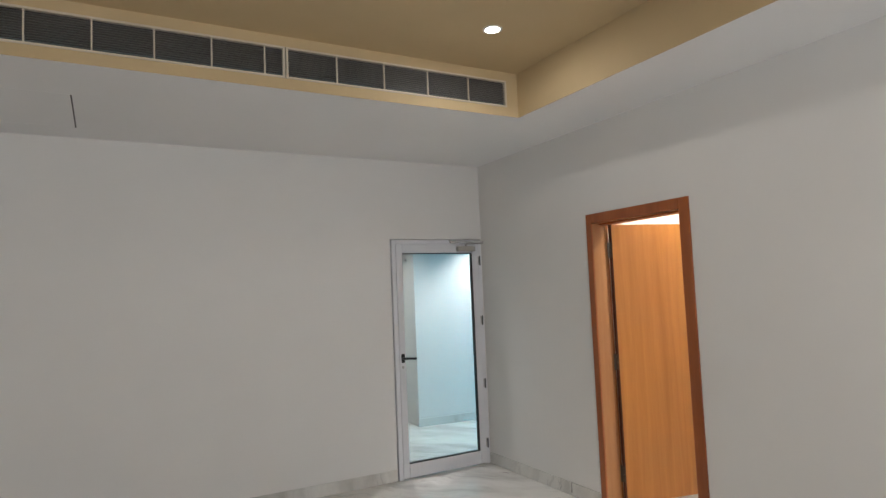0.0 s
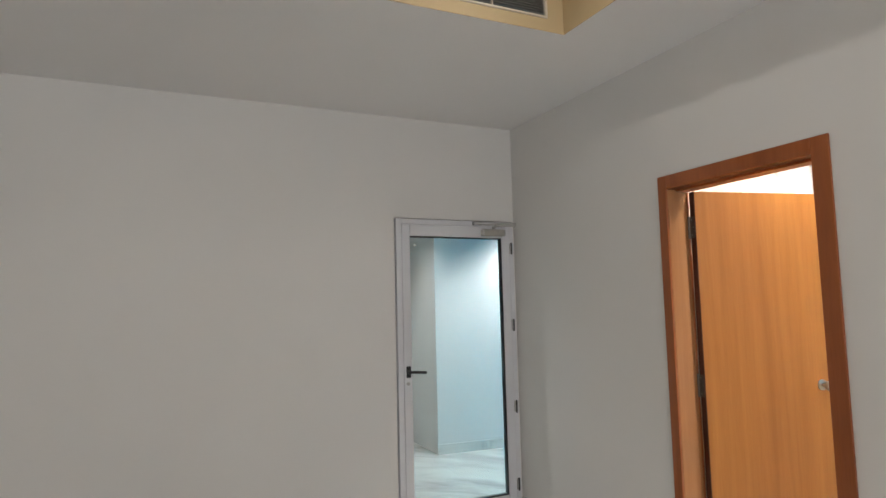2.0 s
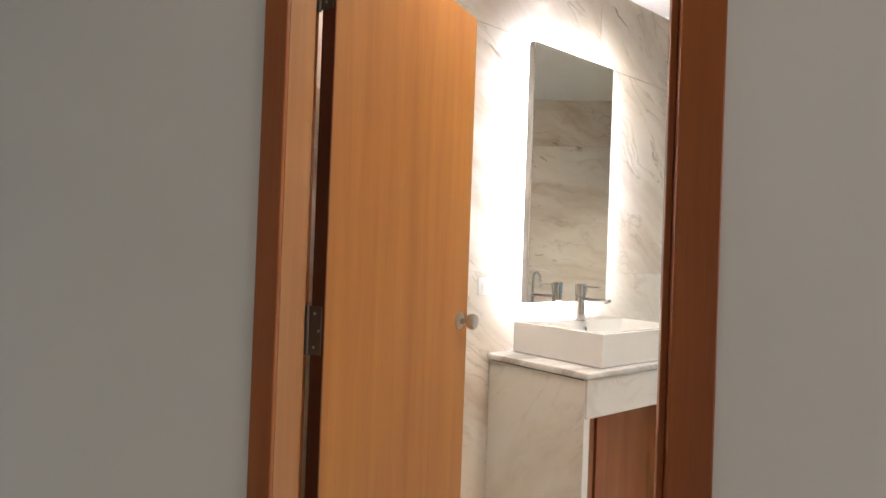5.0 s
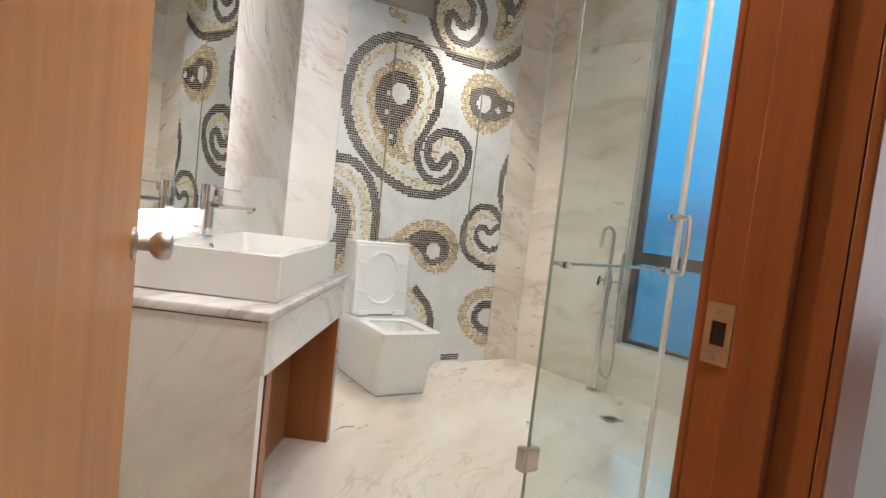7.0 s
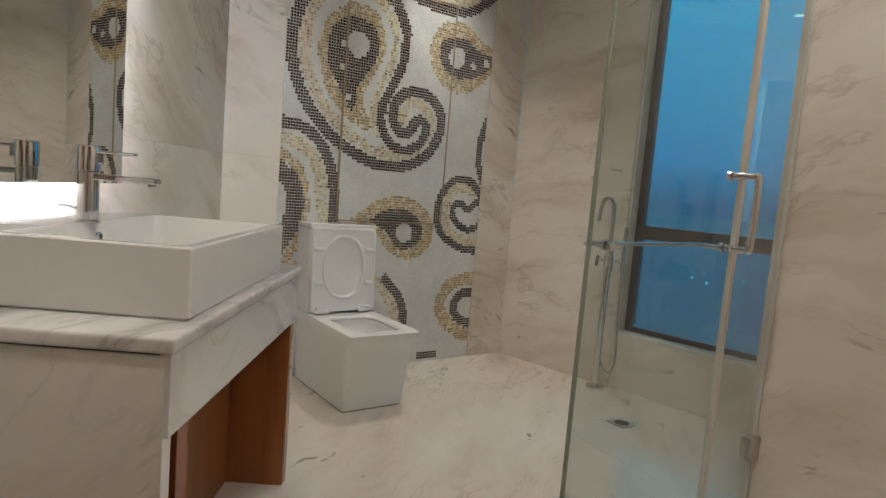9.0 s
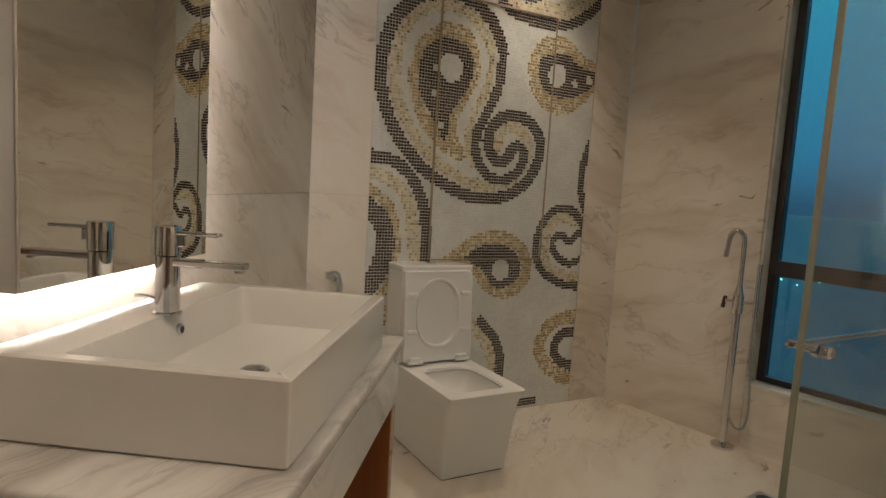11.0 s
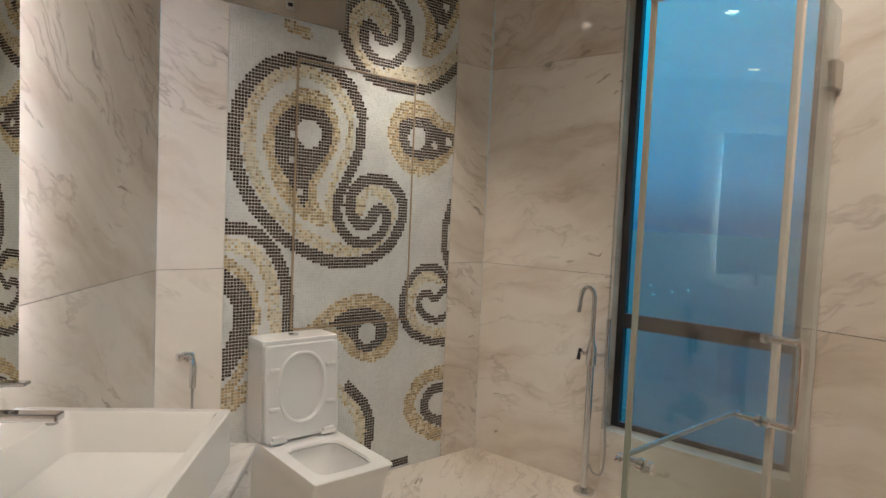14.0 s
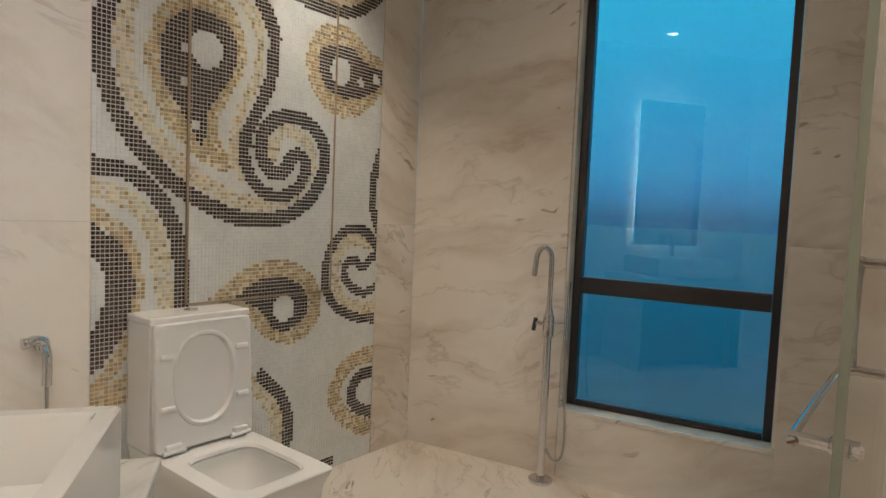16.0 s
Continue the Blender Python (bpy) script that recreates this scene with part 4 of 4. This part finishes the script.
part("aerator", lathe([(0.011, 0.102), (0.011, 0.108)], 16, pose(0, -0.162, 0)), GREY_METAL, sp_, smooth=True)
lev = part("lever", box(-0.012, 0.012, -0.118, -0.020, 0.176, 0.184, 0.003, seg=3), CHROME, fa)
part("lever_neck", box(-0.009, 0.009, -0.040, -0.022, 0.150, 0.1765, 0.003), CHROME, lev)
part("popup_rod", tube([(0, 0.026, 0.03), (0, 0.05, 0.036), (0, 0.075, 0.036)], 0.004), CHROME, fa, smooth=True)

# backlit mirror
MU0, MU1, MZ0, MZ1 = 0.170, 0.820, 1.042, 2.35
mi = thing("backlit_mirror", "tall frameless backlit mirror floating off the marble wall", "mirror", (*VAN, 0), ANG)
MV = 0.51
part("glass", box(MU0, MU1, MV, MV + 0.005, MZ0, MZ1, 0.001), MIRROR, mi, "silvered mirror glass")
part("edge_frame", box(MU0 - 0.001, MU1 + 0.001, MV + 0.0055, MV + 0.042, MZ0 - 0.001, MZ1 + 0.001, 0.001), GREY_METAL, mi)
part("back_box", box(MU0 + 0.09, MU1 - 0.09, MV + 0.0425, VAN_WALL_V - 0.002, MZ0 + 0.09, MZ1 - 0.09), CEIL_PAINT, mi)
L0, L1 = MV + 0.046, MV + 0.058
for nm, b in (("light_strip", box(MU0 + 0.030, MU0 + 0.045, L0, L1, MZ0 + 0.05, MZ1 - 0.05)), ("light_strip", box(MU1 - 0.045, MU1 - 0.030, L0, L1, MZ0 + 0.05, MZ1 - 0.05)),
              ("light_strip", box(MU0 + 0.05, MU1 - 0.05, L0, L1, MZ0 + 0.030, MZ0 + 0.045)), ("light_strip", box(MU0 + 0.05, MU1 - 0.05, L0, L1, MZ1 - 0.045, MZ1 - 0.030))):
    part(nm, b, LED, mi, "lit white light strip")

so = thing("wall_socket", "small white wall socket plate above the vanity", "socket", (*van(-0.045, VAN_WALL_V), 1.12), ANG)
part("plate", box(-0.04, 0.04, -0.009, 0, -0.043, 0.043, 0.003), PLASTIC, so)
part("rocker", box(-0.012, 0.012, -0.012, -0.0092, -0.02, 0.02, 0.001), PLASTIC, so)

# ---- toilet ----
wc = thing("toilet", "square white ceramic toilet with its lid raised", "toilet", (3.305, -3.447, 0), 90)
# local: x across, y from the wall towards the room is +y turned to -x
RIM = 0.395
# solid dark ring: the thin joint plus contact shade drawn under the pan
part("joint_shade_ring", loft([oval(0, 0.30, 0.162, 0.297, h, 30, 64) for h in (0.0005, 0.0065)]), GRILLE_DARK, wc, "dark ring drawing the joint and contact shade under the pan")
body = [oval(0, 0.30, 0.165, 0.30, 0.006, 30, 64), oval(0, 0.325, 0.185, 0.325, 0.33, 30, 64), oval(0, 0.3425, 0.194, 0.3425, RIM - 0.004, 30, 64), oval(0, 0.3425, 0.192, 0.3405, RIM, 30, 64)]
body += [oval(0, 0.455, 0.136, 0.172, RIM, 6, 64), oval(0, 0.455, 0.131, 0.167, RIM - 0.010, 5, 64), oval(0, 0.455, 0.138, 0.174, RIM - 0.022, 5, 64), oval(0, 0.455, 0.132, 0.168, RIM - 0.06, 4.5, 64), oval(0, 0.450, 0.100, 0.130, RIM - 0.13, 3.2, 64), oval(0, 0.43, 0.06, 0.08, RIM - 0.24, 2.5, 64)]
part("bowl", loft(body), CERAMIC, wc, smooth=True)
part("cistern", box(-0.192, 0.192, 0.002, 0.165, RIM + 0.001, 0.845, 0.006), CERAMIC, wc)
lid_c = part("cistern_lid", box(-0.195, 0.195, 0.001, 0.170, 0.846, 0.872, 0.006), CERAMIC, wc)
part("flush_button", lathe([(0.026, 0.8725), (0.026, 0.877), (0.020, 0.879)], 24, pose(0, 0.085, 0)), CHROME, lid_c, "chrome flush button", smooth=True)
LT = pose(0, 0.205, RIM + 0.012, 90 + 4, 0, 0)
LW, LH = 0.188, 0.445
lid = loft([oval(0, LH / 2, LW, LH / 2, -0.014, 26, 64), oval(0, LH / 2, LW, LH / 2, 0.006, 26, 64), oval(0, LH / 2, LW - 0.006, LH / 2 - 0.006, 0.010, 22, 64), oval(0, LH / 2, LW - 0.022, LH / 2 - 0.020, 0.008, 14, 64), oval(0, 0.235, 0.126, 0.172, 0.008, 2.3, 64), oval(0, 0.235, 0.122, 0.168, 0.013, 2.3, 64), oval(0, 0.235, 0.113, 0.159, 0.013, 2.3, 64), oval(0, 0.235, 0.106, 0.152, -0.004, 2.3, 64)])
lid.transform(LT @ Matrix.Scale(-1, 4, (0, 0, 1)))
lo = part("lid", lid, PLASTIC, wc, "raised white plastic lid", smooth=True)
for bx, bz in ((-0.145, 0.33), (0.145, 0.33), (-0.145, 0.15), (0.145, 0.15)):
    b = box(bx - 0.026, bx + 0.026, bz - 0.011, bz + 0.011, -0.020, -0.006, 0.006, seg=3)
    b.transform(LT)
    part("buffer", b, PLASTIC, lo, smooth=True)
for bx in (-0.13, 0.13):
    b = box(bx - 0.03, bx + 0.03, 0.0, 0.028, -0.026, -0.004, 0.006)
    b.transform(LT)
    h = part("hinge", b, PLASTIC, lo)
    part("hinge_pin", tube([(bx - 0.04, 0.225, RIM + 0.016), (bx + 0.04, 0.225, RIM + 0.016)], 0.009, curved=False), PLASTIC, h, smooth=True)

# hand spray on its wall hook
hs = thing("hand_spray", "chrome hand spray hanging on a wall hook by the toilet", "hand spray", (3.309, -2.985, 0.80))
part("hook_plate", lathe([(0.024, 0), (0.024, 0.006), (0.018, 0.010)], 20, pose(0, 0, 0, 0, -90, 0)), CHROME, hs, smooth=True)
part("hook_arm", tube([(-0.008, 0, 0), (-0.045, 0, 0)], 0.009, curved=False), CHROME, hs, smooth=True)
part("spray_head", tube([(-0.055, 0.054, 0.018), (-0.055, 0.036, 0.024), (-0.050, 0.012, 0.016), (-0.046, -0.002, -0.025), (-0.043, -0.004, -0.07), (-0.04, -0.004, -0.13)], 0.0145), CHROME, hs, smooth=True)
part("spray_face", lathe([(0.018, 0), (0.019, 0.006), (0.015, 0.018)], 20, pose(-0.055, 0.070, 0.016, 90)), CHROME, hs, smooth=True)
part("thumb_lever", tube([(-0.062, 0.010, 0.004), (-0.068, 0.004, -0.03), (-0.062, 0.0, -0.07)], 0.005, 8), CHROME, hs, smooth=True)
part("hose", tube([(-0.04, -0.004, -0.12), (-0.035, -0.002, -0.3), (-0.02, 0.03, -0.5), (-0.012, 0.08, -0.55), (-0.006, 0.1, -0.45)], 0.006, 8), GREY_METAL, hs, smooth=True)

# ---- floor-standing tap ----
ft = thing("floor_tap", "slender chrome floor-standing bath tap with hand shower", "tap", (2.488, -4.836, 0))
part("base_flange", lathe([(0.058, 0), (0.058, 0.014), (0.052, 0.018), (0.020, 0.018)], 32), CHROME, ft, smooth=True)
part("column", lathe([(0.019, 0.018), (0.019, 0.70)], 20), CHROME, ft, smooth=True)
part("mixer_body", lathe([(0.021, 0.701), (0.027, 0.708), (0.027, 0.80), (0.021, 0.815), (0.012, 0.86)], 24), CHROME, ft, smooth=True)
part("spout", tube([(0, 0, 0.86), (0, 0, 1.04), (0.004, 0.004, 1.10), (0.028, 0.022, 1.128), (0.052, 0.040, 1.10), (0.058, 0.046, 1.04), (0.062, 0.048, 0.99)], 0.0125, 14), CHROME, ft, smooth=True)
lv = part("lever", tube([(0.02, 0.01, 0.765), (0.052, 0.03, 0.768)], 0.011, curved=False), CHROME, ft, smooth=True)
part("lever_grip", tube([(0.052, 0.03, 0.79), (0.060, 0.034, 0.73)], 0.010, curved=False), BLACK, lv, smooth=True)
sh = part("shower_holder", tube([(-0.02, -0.01, 0.765), (-0.075, -0.03, 0.768)], 0.008, curved=False), CHROME, ft, smooth=True)
part("hand_shower", tube([(-0.078, -0.03, 0.70), (-0.078, -0.03, 0.97)], 0.011, curved=False), CHROME, sh, smooth=True)
part("hose", tube([(-0.078, -0.03, 0.70), (-0.082, -0.03, 0.5), (-0.10, -0.03, 0.25), (-0.085, -0.03, 0.13), (-0.045, -0.015, 0.12), (-0.018, 0, 0.17)], 0.006, 8), GREY_METAL, ft, "ribbed steel hose", smooth=True)

# ---- shower screen ----
GXL, GXM, GXR = (1.157, -3.105), (1.135, -3.722), (1.168, -4.080)
GTOP = 2.12


def pane_along(a, b, z0, z1, t=0.010, gap=0.0):
    a, b = Vector(a), Vector(b)
    d = (b - a).normalized()
    n = Vector((-d.y, d.x)) * t / 2
    a, b = a + d * gap, b - d * gap
    return prism([tuple(a + n), tuple(a - n), tuple(b - n), tuple(b + n)], z0, z1)


sd = thing("shower_door", "clear frameless glass shower door with chrome handle", "shower door")
p = part("pane", pane_along(GXL, GXM, 0.012, GTOP, gap=0.006), SHOWER_GLASS, sd)
p.visible_shadow = False
part("glass_edge", pane_along(GXL, (1.1568, -3.1105), 0.012, GTOP, 0.011), GLASS_EDGE, sd, "pale green polished glass edge")
part("seal_strip", pane_along((1.1352, -3.7135), (1.1345, -3.732), 0.006, GTOP, 0.016), SEAL, sd, "milky plastic seal strip")
for hz in (0.31, 1.95):
    c = part("hinge", box(1.135, 1.179, -3.145, -3.075, hz - 0.042, hz + 0.042, 0.004), STEEL, sd, "brushed steel glass hinge")
    part("hinge_plate", box(1.1315, 1.1348, -3.135, -3.085, hz - 0.036, hz + 0.036, 0.001), STEEL, c)
hb = part("handle", tube([(1.137, -3.685, 1.214), (1.080, -3.685, 1.214), (1.065, -3.685, 1.20), (1.065, -3.685, 1.02), (1.080, -3.685, 1.004), (1.137, -3.685, 1.004)], 0.010, 12, 4), CHROME, sd, "chrome D-shaped pull handle", smooth=True)
for hz in (1.214, 1.004):
    part("ferrule", lathe([(0.014, 0), (0.014, 0.012)], 16, pose(1.143, -3.685, hz, 0, 90, 0)), CHROME, hb, smooth=True)
tb = part("towel_bar", tube([(1.203, -3.685, 1.004), (1.213, -3.665, 1.004), (1.215, -3.20, 1.0), (1.209, -3.18, 1.0)], 0.006, 12, 4), CHROME, sd, "chrome towel bar", smooth=True)
for py in (-3.685, -3.175):
    part("post", lathe([(0.014, 0), (0.014, 0.012), (0.008, 0.016), (0.008, 0.062)], 16, pose(1.142 if py < -3.4 else 1.157, py, 1.002, 0, 90, 0)), CHROME, tb, smooth=True)
    part("post", lathe([(0.012, 0), (0.012, 0.010), (0.008, 0.014)], 16, pose(1.131 if py < -3.4 else 1.149, py, 1.002, 0, -90, 0)), CHROME, tb, smooth=True)
sf = thing("shower_screen", "clear fixed glass shower panel clamped to the wall", "shower screen")
p = part("pane", pane_along((1.1355, -3.735), GXR, 0.012, GTOP), SHOWER_GLASS, sf)
p.visible_shadow = False
part("seal_strip", pane_along((1.1672, -4.071), GXR, 0.006, GTOP, 0.013), SEAL, sf)
part("floor_seal", pane_along((1.1355, -3.735), GXR, 0.0, 0.0118, 0.014), SEAL, sf)
for hz in (0.31, 1.93):
    part("clamp", box(1.146, 1.186, -4.083, -4.020, hz - 0.04, hz + 0.04, 0.004), STEEL, sf, "brushed steel wall clamp")

# shower fittings
mx = thing("shower_mixer", "chrome wall-mounted shower mixer with curved spout", "shower mixer", (0.70, -4.085, 0.86))
part("rose", lathe([(0.045, 0), (0.045, 0.008), (0.030, 0.016), (0.024, 0.05)], 28, pose(0, 0, 0, -90)), CHROME, mx, smooth=True)
part("spout", tube([(0, 0.04, 0), (0.0, 0.09, 0.012), (0.01, 0.14, 0.0), (0.015, 0.155, -0.03)], 0.018), CHROME, mx, smooth=True)
part("lever", tube([(0, 0.05, 0.02), (-0.01, 0.08, 0.055)], 0.008, curved=False), CHROME, mx, smooth=True)
ho = thing("shower_holder", "small wall bracket holding a chrome hand shower", "shower holder", (0.70, -4.085, 1.10))
part("bracket", box(-0.02, 0.02, 0.0, 0.035, -0.05, 0.03, 0.006), CHROME, ho)
part("handset", tube([(0, 0.05, -0.08), (0, 0.06, 0.05), (0, 0.085, 0.12)], 0.014), CHROME, ho, smooth=True)

fd = thing("floor_drain", "small square steel floor drain in the marble", "floor drain", (2.032, -4.511, 0.0))
part("grate_frame", box(-0.055, 0.055, -0.055, 0.055, 0.0005, 0.004, 0.001), STEEL, fd)
part("grate", lathe([(0.036, 0.0042), (0.036, 0.0052)], 24), BLACK, fd)

gr = bmesh.new()
for k in range(16):
    gxp, gyp, gs = random.uniform(1.0, 2.5), random.uniform(-4.6, -2.9), random.uniform(0.0015, 0.004)
    box(gxp, gxp + gs * 1.8, gyp, gyp + gs, 0.0003, 0.0015 + gs * 0.2, bm=gr)
tagged(part("grit", gr, GRILLE_DARK), "scattered dark specks of building grit on the floor", "debris", kind="stuff")

# ---- the mosaic's band at eye level, tile by tile ----
for tone, tx, ty, tz in single:
    t1 = new("tile", tile_mesh[tone])
    t1.parent = mos
    t1.location = (tx, ty, tz)
